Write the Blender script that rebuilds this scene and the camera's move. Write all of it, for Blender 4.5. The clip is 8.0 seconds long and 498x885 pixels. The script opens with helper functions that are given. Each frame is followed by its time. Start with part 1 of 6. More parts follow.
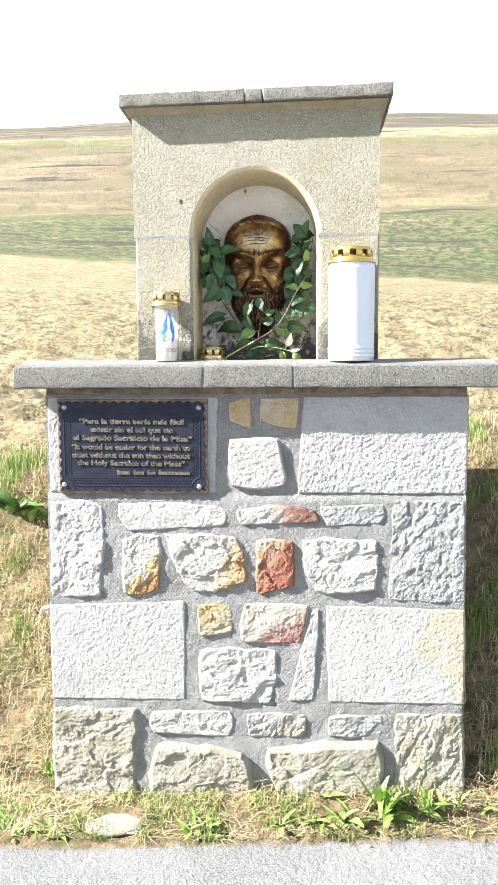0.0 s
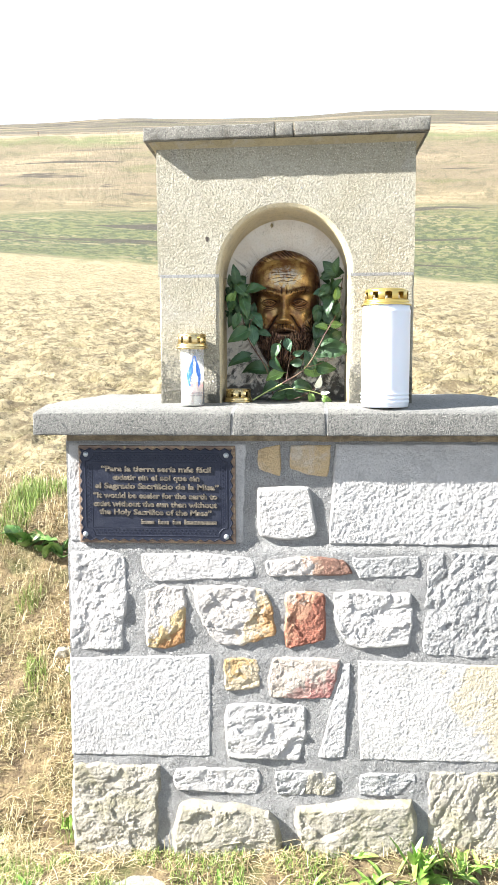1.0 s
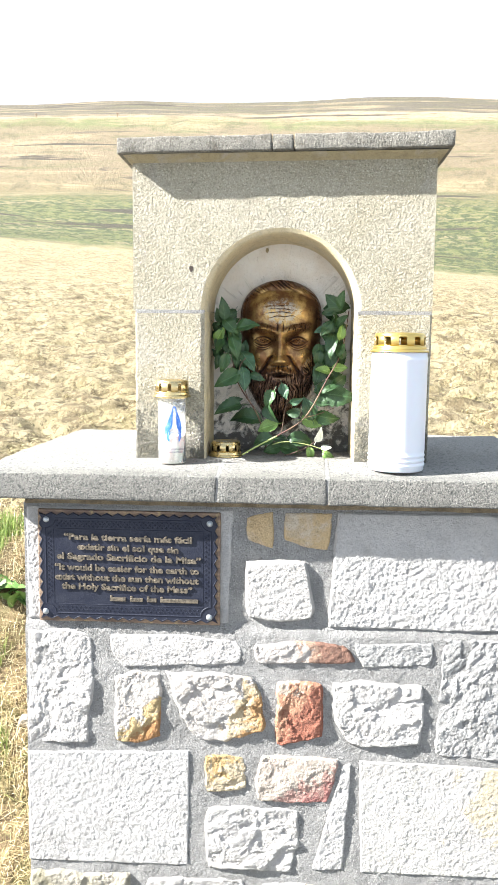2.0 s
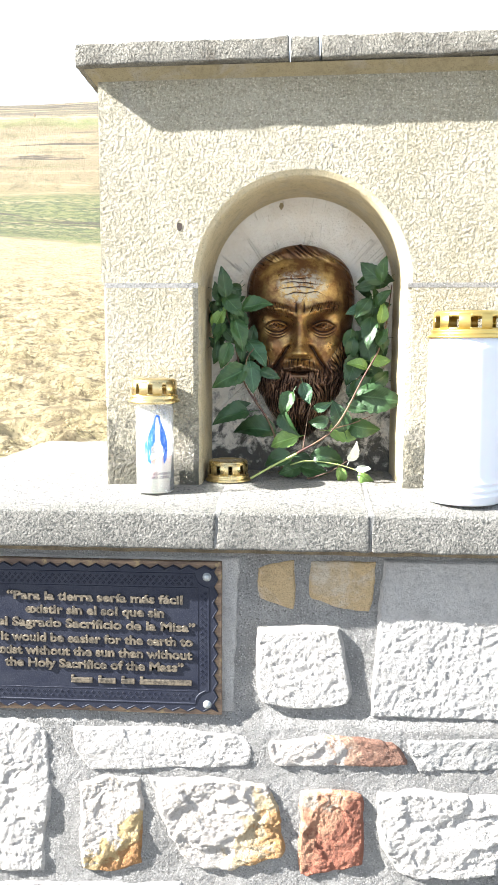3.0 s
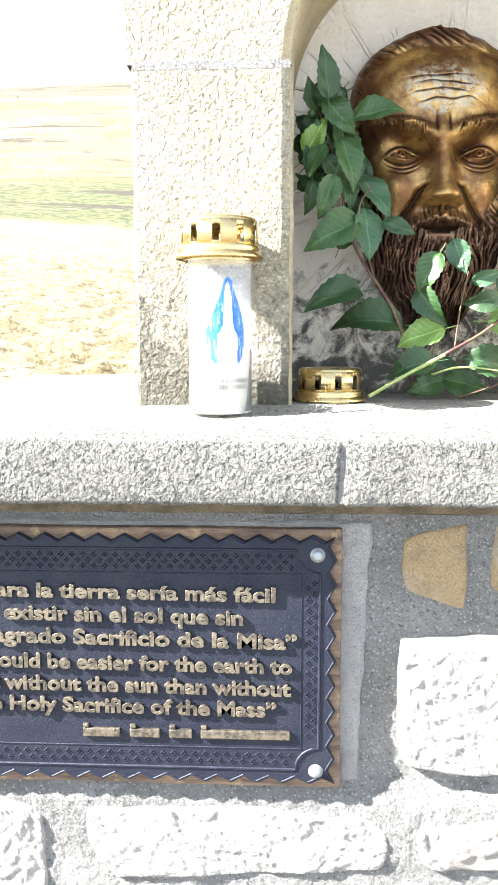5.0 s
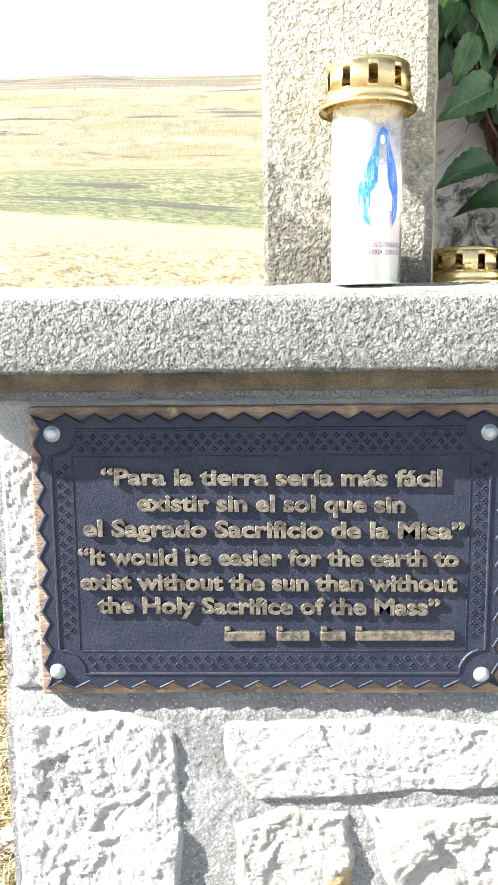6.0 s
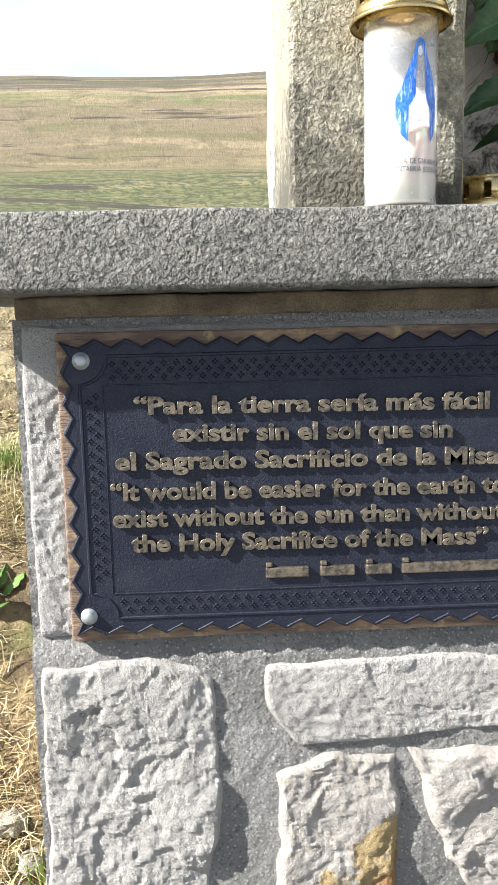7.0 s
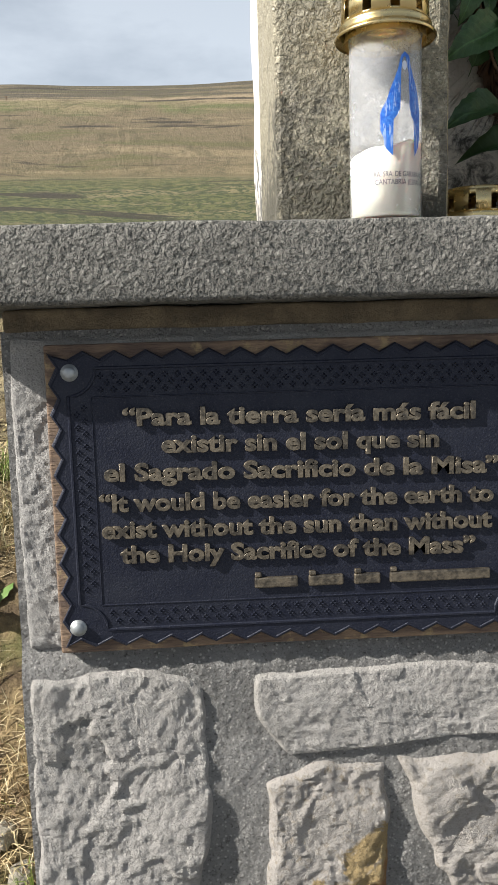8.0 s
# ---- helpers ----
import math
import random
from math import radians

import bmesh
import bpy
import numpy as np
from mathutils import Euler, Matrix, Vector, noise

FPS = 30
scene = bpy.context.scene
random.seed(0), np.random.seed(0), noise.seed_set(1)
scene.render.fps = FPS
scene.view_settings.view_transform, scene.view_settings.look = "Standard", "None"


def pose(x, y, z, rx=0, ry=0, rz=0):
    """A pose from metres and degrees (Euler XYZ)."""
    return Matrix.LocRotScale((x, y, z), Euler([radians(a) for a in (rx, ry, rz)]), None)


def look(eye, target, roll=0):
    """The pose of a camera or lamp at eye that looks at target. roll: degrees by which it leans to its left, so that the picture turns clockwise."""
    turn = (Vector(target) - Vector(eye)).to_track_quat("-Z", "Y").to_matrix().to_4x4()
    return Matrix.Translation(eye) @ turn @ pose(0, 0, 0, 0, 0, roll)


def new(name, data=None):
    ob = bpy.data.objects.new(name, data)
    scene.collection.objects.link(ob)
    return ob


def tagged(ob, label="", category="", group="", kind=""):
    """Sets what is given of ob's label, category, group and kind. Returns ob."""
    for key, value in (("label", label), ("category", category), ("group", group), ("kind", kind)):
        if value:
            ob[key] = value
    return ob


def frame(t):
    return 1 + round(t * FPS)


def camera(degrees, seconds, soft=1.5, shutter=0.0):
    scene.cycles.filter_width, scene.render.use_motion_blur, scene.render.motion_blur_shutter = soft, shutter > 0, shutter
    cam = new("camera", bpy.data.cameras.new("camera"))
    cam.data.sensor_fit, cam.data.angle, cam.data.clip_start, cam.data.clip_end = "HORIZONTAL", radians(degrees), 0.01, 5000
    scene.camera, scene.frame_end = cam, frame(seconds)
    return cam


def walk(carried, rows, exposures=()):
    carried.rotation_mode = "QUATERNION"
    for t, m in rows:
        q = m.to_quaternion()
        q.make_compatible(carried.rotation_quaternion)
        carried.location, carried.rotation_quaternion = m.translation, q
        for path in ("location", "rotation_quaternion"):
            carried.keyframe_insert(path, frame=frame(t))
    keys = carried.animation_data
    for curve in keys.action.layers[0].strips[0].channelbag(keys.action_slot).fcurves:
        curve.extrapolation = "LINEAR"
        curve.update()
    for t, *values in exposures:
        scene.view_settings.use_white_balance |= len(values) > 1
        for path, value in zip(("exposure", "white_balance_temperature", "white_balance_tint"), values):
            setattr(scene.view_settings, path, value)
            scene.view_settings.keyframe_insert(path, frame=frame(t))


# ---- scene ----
cam = camera(35.0, 8.0, soft=0.8)
PATH = [
    (0, (0.105, -0.087, 1.177), (-0.037, 1.899, 0.986), -0.3),
    (0.5, (0.075, -0.052, 1.216), (-0.065, 1.934, 1.021), -0.2),
    (1, (0.015, 0.004, 1.302), (-0.119, 1.99, 1.103), -0.2),
    (1.2, (0.009, 0.032, 1.338), (-0.123, 2.018, 1.14), -0.1),
    (2.3, (0.01, 0.463, 1.459), (-0.111, 2.445, 1.219), 0.7),
    (2.5, (-0.018, 0.566, 1.444), (-0.145, 2.549, 1.215), 0.3),
    (3, (-0.036, 0.787, 1.428), (-0.161, 2.77, 1.193), 0.2),
    (3.5, (-0.013, 0.988, 1.373), (-0.145, 2.971, 1.149), 0.2),
    (4, (-0.048, 1.109, 1.363), (-0.177, 3.091, 1.13), -0.0),
    (4.5, (-0.153, 1.207, 1.34), (-0.215, 3.189, 1.079), 0.2),
    (5, (-0.208, 1.293, 1.27), (-0.302, 3.272, 0.998), -0.1),
    (5.2, (-0.23, 1.311, 1.267), (-0.345, 3.289, 0.994), -0.2),
    (6.3, (-0.402, 1.353, 1.117), (-0.399, 3.331, 0.826), -0.8),
    (6.5, (-0.416, 1.358, 1.105), (-0.384, 3.337, 0.814), -0.9),
    (7, (-0.435, 1.369, 1.093), (-0.363, 3.347, 0.806), -1.4),
    (7.5, (-0.442, 1.371, 1.09), (-0.357, 3.35, 0.811), -1.6),
    (8, (-0.434, 1.366, 1.096), (-0.335, 3.346, 0.827), -1.6),
]
walk(cam, [(t, look(eye, target, roll)) for t, eye, target, roll in PATH], exposures=[(0.0, 1.84, 6150, 10), (2.5, 2.06, 6200, 10), (4.0, 2.42, 6250, 10), (5.2, 2.68, 6250, 10), (6.5, 1.95, 6200, 10), (7.0, 1.38, 6300, 10), (7.5, 0.56, 6500, 10), (8.0, 0.5, 6500, 10)])

# ---- light ----
SUN_DIR = Vector((4.2, 1.15, -3.05)).normalized()      # the way the sunlight travels
world = bpy.data.worlds.new("sky")
scene.world = world
world.use_nodes = True
wn, wl = world.node_tree.nodes, world.node_tree.links
wn.clear()
w_out = wn.new("ShaderNodeOutputWorld")
w_bg = wn.new("ShaderNodeBackground")
w_sky = wn.new("ShaderNodeTexSky")
w_sky.sky_type = "NISHITA"
w_sky.sun_disc = False
w_sky.sun_elevation = math.asin(-SUN_DIR.z)
w_sky.sun_rotation = math.atan2(-SUN_DIR.x, -SUN_DIR.y)
w_sky.air_density, w_sky.dust_density = 1.0, 1.2
w_geo = wn.new("ShaderNodeTexCoord")
w_map = wn.new("ShaderNodeMapping")
w_map.inputs["Scale"].default_value = (1.6, 1.6, 4.2)
w_map.inputs["Location"].default_value = (0.3, 0.1, 0.55)
w_noise = wn.new("ShaderNodeTexNoise")
w_noise.inputs["Scale"].default_value = 1.7
w_noise.inputs["Detail"].default_value = 7.0
w_noise.inputs["Roughness"].default_value = 0.55
w_ramp = wn.new("ShaderNodeValToRGB")
w_ramp.color_ramp.elements[0].position, w_ramp.color_ramp.elements[1].position = 0.40, 0.66
w_ramp.color_ramp.elements[0].color, w_ramp.color_ramp.elements[1].color = (0.45, 0.45, 0.45, 1), (0.96, 0.96, 0.96, 1)
w_mix = wn.new("ShaderNodeMix")
w_mix.data_type = "RGBA"
wl.new(w_geo.outputs["Generated"], w_map.inputs["Vector"])
wl.new(w_map.outputs["Vector"], w_noise.inputs["Vector"])
w_sep = wn.new("ShaderNodeSeparateXYZ")
wl.new(w_geo.outputs["Generated"], w_sep.inputs[0])
w_add = wn.new("ShaderNodeMath")
w_add.operation = "MULTIPLY_ADD"
wl.new(w_sep.outputs[1], w_add.inputs[0])
w_add.inputs[1].default_value = 0.2
wl.new(w_noise.outputs["Fac"], w_add.inputs[2])
wl.new(w_add.outputs[0], w_ramp.inputs["Fac"])
# the clouds lie towards the horizon and thin out overhead
w_high = wn.new("ShaderNodeMapRange")
w_high.inputs["From Min"].default_value, w_high.inputs["From Max"].default_value = 0.15, 0.7
w_high.inputs["To Min"].default_value, w_high.inputs["To Max"].default_value = 1.0, 0.5
wl.new(w_sep.outputs[2], w_high.inputs["Value"])
w_thin = wn.new("ShaderNodeMath")
w_thin.operation = "MULTIPLY"
wl.new(w_ramp.outputs["Color"], w_thin.inputs[0])
wl.new(w_high.outputs["Result"], w_thin.inputs[1])
wl.new(w_thin.outputs[0], w_mix.inputs["Factor"])
wl.new(w_sky.outputs["Color"], w_mix.inputs["A"])
w_mix.inputs["B"].default_value = (11.4, 12.6, 14.0, 1)
wl.new(w_mix.outputs["Result"], w_bg.inputs["Color"])
w_bg.inputs["Strength"].default_value = 0.05
wl.new(w_bg.outputs["Background"], w_out.inputs["Surface"])

sun_data = bpy.data.lights.new("sun", "SUN")
sun_data.energy, sun_data.angle, sun_data.color = 6.8, radians(0.55), (1.0, 0.96, 0.9)
sun = new("sun", sun_data)
sun.matrix_world = Matrix.Translation((-4, -1, 5)) @ SUN_DIR.to_track_quat("-Z", "Y").to_matrix().to_4x4()

# ---- materials ----
class Nodes:
    """A small builder for node materials."""

    def __init__(self, name, rough=0.8, metal=0.0):
        self.mat = bpy.data.materials.new(name)
        self.mat.use_nodes = True
        self.n, self.l = self.mat.node_tree.nodes, self.mat.node_tree.links
        self.bsdf = self.n["Principled BSDF"]
        self.bsdf.inputs["Roughness"].default_value = rough
        self.bsdf.inputs["Metallic"].default_value = metal
        self.co = self.n.new("ShaderNodeTexCoord")
        self.info = self.n.new("ShaderNodeObjectInfo")
        self.geo = self.n.new("ShaderNodeNewGeometry")
        shift = self.n.new("ShaderNodeVectorMath")
        shift.operation = "MULTIPLY_ADD"
        self.l.new(self.info.outputs["Random"], shift.inputs[0])
        shift.inputs[1].default_value = (7.0, 5.0, 9.0)
        self.l.new(self.geo.outputs["Position"], shift.inputs[2])
        self.vec = shift.outputs[0]
        self.world = self.geo.outputs["Position"]

    def put(self, socket, value):
        if hasattr(value, "is_linked"):
            self.l.new(value, socket)
        else:
            socket.default_value = value

    def noise(self, scale, detail=4.0, rough=0.55, vec=None, distort=0.0):
        k = self.n.new("ShaderNodeTexNoise")
        k.inputs["Scale"].default_value, k.inputs["Detail"].default_value = scale, detail
        k.inputs["Roughness"].default_value, k.inputs["Distortion"].default_value = rough, distort
        self.l.new(vec or self.vec, k.inputs["Vector"])
        return k.outputs["Fac"]

    def n_warp(self, amount):
        """Coordinates bent by noise, for irregular cracks."""
        k = self.n.new("ShaderNodeTexNoise")
        k.inputs["Scale"].default_value, k.inputs["Detail"].default_value = 14.0, 5.0
        self.l.new(self.vec, k.inputs["Vector"])
        m = self.n.new("ShaderNodeVectorMath")
        m.operation = "MULTIPLY_ADD"
        self.l.new(k.outputs["Color"], m.inputs[0])
        m.inputs[1].default_value = (amount, amount, amount)
        self.l.new(self.vec, m.inputs[2])
        return m.outputs[0]

    def voronoi(self, scale, feature="F1", vec=None):
        k = self.n.new("ShaderNodeTexVoronoi")
        k.feature = feature
        k.inputs["Scale"].default_value = scale
        self.l.new(vec or self.vec, k.inputs["Vector"])
        return k.outputs["Distance"]

    def ramp(self, fac, *stops):
        k = self.n.new("ShaderNodeValToRGB")
        e = k.color_ramp.elements
        while len(e) < len(stops):
            e.new(0.5)
        for el, (p, c) in zip(e, stops):
            el.position = p
            el.color = (c, c, c, 1) if not hasattr(c, "__len__") else (*c, 1)
        self.l.new(fac, k.inputs["Fac"])
        return k.outputs["Color"]

    def mix(self, fac, a, b, blend="MIX"):
        k = self.n.new("ShaderNodeMix")
        k.data_type, k.blend_type = "RGBA", blend
        self.put(k.inputs["Factor"], fac)
        for s, v in (("A", a), ("B", b)):
            sock = [q for q in k.inputs if q.name == s and q.type == "RGBA"][0]
            self.put(sock, (*v, 1) if hasattr(v, "__len__") else v)
        return [q for q in k.outputs if q.type == "RGBA"][0]

    def math(self, op, a, b=0.0):
        k = self.n.new("ShaderNodeMath")
        k.operation = op
        self.put(k.inputs[0], a)
        self.put(k.inputs[1], b)
        return k.outputs[0]

    def axis(self, i, vec=None):
        k = self.n.new("ShaderNodeSeparateXYZ")
        self.l.new(vec or self.world, k.inputs[0])
        return k.outputs[i]

    def color(self, c):
        self.put(self.bsdf.inputs["Base Color"], (*c, 1) if hasattr(c, "__len__") else c)
        return self

    def rough(self, v):
        self.put(self.bsdf.inputs["Roughness"], v)
        return self

    def bump(self, *layers):
        """layers: (height, metres)"""
        last = None
        for h, d in layers:
            k = self.n.new("ShaderNodeBump")
            k.inputs["Strength"].default_value, k.inputs["Distance"].default_value = 1.0, d
            self.l.new(h, k.inputs["Height"])
            if last:
                self.l.new(last, k.inputs["Normal"])
            last = k.outputs["Normal"]
        self.l.new(last, self.bsdf.inputs["Normal"])
        return self


def stone_mat(name, base, tint, tint_amount=(0.5, 0.7), dark=0.7, grain=1.0, scale=12.0):
    """Quarry stone: a base colour, patches of a tint, faint dirt and fine grain."""
    k = Nodes(name, 0.9)
    big = k.noise(scale, 6, 0.65, distort=0.5)
    c = k.mix(k.ramp(big, (tint_amount[0], 0.0), (tint_amount[1], 1.0)), base, tint)
    mid = k.noise(34, 7, 0.7, distort=0.4)
    c = k.mix(k.ramp(mid, (0.36, 0.55), (0.5, 0.0)), c, [v * dark for v in base])
    c = k.mix(k.ramp(k.noise(170, 5, 0.75, distort=0.6), (0.36, 0.5), (0.48, 0.0)), c, [v * 0.62 for v in base])
    speck = k.noise(420, 3, 0.6)
    c = k.mix(k.ramp(speck, (0.58, 0.0), (0.66, 0.5)), c, [v * 0.4 for v in base])
    k.color(c)
    crumbs = k.ramp(k.noise(260, 6, 0.8, distort=0.5), (0.38, 0.0), (0.62, 1.0))
    cracks = k.ramp(k.voronoi(21, "DISTANCE_TO_EDGE", k.n_warp(0.05)), (0.0, 0.0), (0.012, 1.0))
    k.bump((k.noise(60, 10, 0.8, distort=0.4), 0.0042 * grain), (cracks, 0.0007 * grain), (crumbs, 0.0014 * grain), (k.ramp(k.noise(360, 5, 0.75), (0.38, 0.0), (0.62, 1.0)), 0.0011 * grain))
    return k.mat


def veined_mat(name, base, tint, deep, x, z, dx, dz, reach, scale=22.0, grain=1.0):
    """Quarry stone whose iron stain spreads from one side: centre of the stone, the stain's direction and how soft its edge is."""
    k = Nodes(name, 0.9)
    lean = k.math("ADD", k.math("MULTIPLY", k.math("SUBTRACT", k.axis(0), x), dx), k.math("MULTIPLY", k.math("SUBTRACT", k.axis(2), z), dz))
    patchy = k.math("ADD", k.math("MULTIPLY", lean, reach), k.math("MULTIPLY", k.math("SUBTRACT", k.noise(scale, 7, 0.66, distort=0.9), 0.5), 2.4))
    c = k.mix(k.ramp(k.noise(14, 6, 0.65, distort=0.5), (0.4, 0.0), (0.65, 1.0)), base, [v * 0.82 for v in base])
    c = k.mix(k.ramp(patchy, (0.0, 0.0), (0.16, 0.9)), c, tint)
    c = k.mix(k.ramp(k.math("ADD", patchy, k.math("MULTIPLY", k.math("SUBTRACT", k.noise(60, 5, 0.7), 0.5), 1.2)), (0.42, 0.0), (0.62, 0.9)), c, deep)
    c = k.mix(k.ramp(k.noise(170, 5, 0.75, distort=0.6), (0.36, 0.5), (0.48, 0.0)), c, [v * 0.55 for v in tint])
    c = k.mix(k.ramp(k.noise(600, 2, 0.5), (0.56, 0.0), (0.7, 0.3)), c, [v * 0.45 for v in base])
    k.color(c)
    k.bump((k.noise(60, 10, 0.8, distort=0.4), 0.0042 * grain), (k.ramp(k.noise(260, 6, 0.8, distort=0.5), (0.38, 0.0), (0.62, 1.0)), 0.0014 * grain), (k.ramp(k.noise(360, 5, 0.75), (0.38, 0.0), (0.62, 1.0)), 0.0011 * grain))
    return k.mat


def granite_mat(name, base, light, dark, stain=(0.1, 0.1, 0.09), stain_at=(0.62, 0.75), relief=0.004, cell=170, stain_scale=11, top=None, lichen=None, pits=0.4):
    """Bush-hammered granite: pecked wormy relief and salt-and-pepper grains."""
    k = Nodes(name, 0.88)
    c = k.mix(k.ramp(k.noise(7, 5, 0.6), (0.35, 0.0), (0.65, 1.0)), base, light)
    grains = k.noise(480, 3, 0.6)
    c = k.mix(k.ramp(grains, (0.52, 0.0), (0.64, pits)), c, dark)
    c = k.mix(k.ramp(k.noise(300, 3, 0.6, distort=0.4), (0.56, 0.0), (0.64, 0.75)), c, [min(1, v * 1.5) for v in light])
    c = k.mix(k.ramp(k.noise(stain_scale, 8, 0.7, distort=0.6), (stain_at[0], 0.0), (stain_at[1], 0.85)), c, stain)
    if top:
        # the upper face, above height top[0], paler than the hammered edge
        uneven_z = k.math("ADD", k.axis(2), k.math("MULTIPLY", k.noise(60, 5, 0.6), 0.006))
        c = k.mix(k.ramp(k.math("SUBTRACT", uneven_z, top[0]), (0.0005, 0.0), (0.006, 1.0)), c, k.mix(k.noise(35, 6, 0.7), top[1], [v * 0.8 for v in top[1]]))
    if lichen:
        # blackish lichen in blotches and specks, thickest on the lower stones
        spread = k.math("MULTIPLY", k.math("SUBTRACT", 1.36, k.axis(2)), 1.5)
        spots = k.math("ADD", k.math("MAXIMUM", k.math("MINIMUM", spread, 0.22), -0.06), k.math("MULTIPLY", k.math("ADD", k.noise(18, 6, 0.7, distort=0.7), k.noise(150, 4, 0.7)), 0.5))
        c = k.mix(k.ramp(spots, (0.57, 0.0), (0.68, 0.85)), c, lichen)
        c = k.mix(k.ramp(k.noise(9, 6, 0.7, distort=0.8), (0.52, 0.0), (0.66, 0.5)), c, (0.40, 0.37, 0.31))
    pecks = k.math("ADD", k.math("MULTIPLY", k.noise(cell, 3, 0.6, distort=0.5), 0.7), k.math("MULTIPLY", k.noise(cell * 0.45, 3, 0.6, distort=0.4), 0.3))
    # hollows of the pecks coloured dark, their shade painted over the bump
    c = k.mix(k.ramp(pecks, (0.39, pits), (0.48, 0.0)), c, dark)
    k.color(c)
    k.bump((k.noise(25, 3, 0.5), 0.003), (k.ramp(pecks, (0.36, 0.0), (0.62, 1.0)), relief), (grains, 0.0012))
    return k.mat


M_WHITE = stone_mat("white_limestone", (0.63, 0.6, 0.56), (0.5, 0.475, 0.435))
M_WHITE_SAWN = stone_mat("pale_sandstone", (0.58, 0.56, 0.53), (0.48, 0.46, 0.43), grain=0.95)
M_OCHRE = stone_mat("ochre_sandstone", (0.6, 0.44, 0.24), (0.64, 0.56, 0.44), (0.5, 0.65), grain=0.8)
M_MOSSY = stone_mat("lichened_grey_stone", (0.58, 0.53, 0.43), (0.42, 0.38, 0.25), (0.45, 0.65), dark=0.45, grain=1.4)
M_GREY = stone_mat("grey_limestone", (0.54, 0.53, 0.505), (0.66, 0.64, 0.6), (0.5, 0.7), dark=0.45, grain=1.6)
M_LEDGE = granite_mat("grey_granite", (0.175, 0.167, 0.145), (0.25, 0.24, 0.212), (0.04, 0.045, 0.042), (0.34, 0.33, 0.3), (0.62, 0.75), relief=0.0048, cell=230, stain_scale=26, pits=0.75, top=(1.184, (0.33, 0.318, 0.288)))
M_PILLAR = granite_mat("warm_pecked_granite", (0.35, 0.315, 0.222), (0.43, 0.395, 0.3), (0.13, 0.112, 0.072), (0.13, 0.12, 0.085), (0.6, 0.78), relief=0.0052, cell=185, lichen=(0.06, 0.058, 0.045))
M_CAP = granite_mat("lichened_granite", pits=0.6, base=(0.2, 0.187, 0.155), light=(0.28, 0.262, 0.215), dark=(0.07, 0.066, 0.055), stain=(0.1, 0.085, 0.06), stain_at=(0.52, 0.66), stain_scale=16, relief=0.004, cell=230)
# smooth soffit stone; warm light bounced off the ledge is put into its yellow
M_SOFFIT = stone_mat("bounce_lit_smooth_stone", (0.68, 0.57, 0.35), (0.64, 0.57, 0.43), grain=0.7)
M_BED = stone_mat("brown_stained_bed", (0.4, 0.31, 0.19), (0.2, 0.155, 0.1), (0.42, 0.6), grain=1.0, scale=30)
M_COVE = stone_mat("yellow_stained_stone", (0.46, 0.38, 0.22), (0.5, 0.47, 0.4), grain=0.8)

_k = Nodes("grey_mortar", 0.95)
_c = _k.mix(_k.ramp(_k.noise(18, 5, 0.6), (0.35, 0.0), (0.65, 1.0)), (0.29, 0.285, 0.27), (0.41, 0.4, 0.38))
_c = _k.mix(_k.ramp(_k.voronoi(240), (0.14, 0.9), (0.32, 0.0)), _c, (0.64, 0.62, 0.58))
_c = _k.mix(_k.ramp(_k.noise(75, 5, 0.7), (0.55, 0.0), (0.68, 0.7)), _c, (0.25, 0.245, 0.23))
_c = _k.mix(_k.ramp(_k.noise(320, 2), (0.58, 0.0), (0.7, 0.8)), _c, (0.14, 0.13, 0.12))
_k.color(_c).bump((_k.noise(40, 7, 0.7), 0.006), (_k.voronoi(240), 0.004), (_k.ramp(_k.noise(330, 5, 0.75), (0.35, 0.0), (0.65, 1.0)), 0.003))
M_MORTAR = _k.mat

_k = Nodes("niche_plaster", 0.92)
_z = _k.axis(2)
_low = _k.math("SUBTRACT", 1.42, _z)
_dirt = _k.math("ADD", _k.math("MULTIPLY", _low, 1.6), _k.noise(38, 7, 0.7, distort=0.5))
_c = _k.mix(_k.ramp(_k.noise(14, 5, 0.6), (0.35, 0.0), (0.7, 1.0)), (0.82, 0.79, 0.73), (0.74, 0.67, 0.57))
_c = _k.mix(_k.ramp(_dirt, (0.66, 0.0), (0.8, 0.92)), _c, (0.045, 0.045, 0.04))
_ang = _k.math("ARCTAN2", _k.math("ADD", _k.axis(0), 0.035), _k.math("SUBTRACT", _z, 1.47))
_ray = _k.n.new("ShaderNodeCombineXYZ")
_k.put(_ray.inputs[0], _k.math("MULTIPLY", _ang, 9.0)), _k.put(_ray.inputs[1], _k.math("MULTIPLY", _z, 4.0))
_scratch = _k.ramp(_k.noise(1.3, 2, 0.5, _ray.outputs[0]), (0.52, 0.0), (0.535, 1.0), (0.55, 0.0))
_scratch = _k.math("MULTIPLY", _scratch, _k.ramp(_k.noise(16, 3), (0.45, 0.0), (0.55, 1.0)))
_c = _k.mix(_k.math("MULTIPLY", _scratch, 0.22), _c, (0.3, 0.26, 0.2))
_k.color(_c).bump((_k.noise(30, 5, 0.6), 0.008), (_k.noise(200, 4, 0.6), 0.003), (_scratch, 0.002))
M_PLASTER = _k.mat

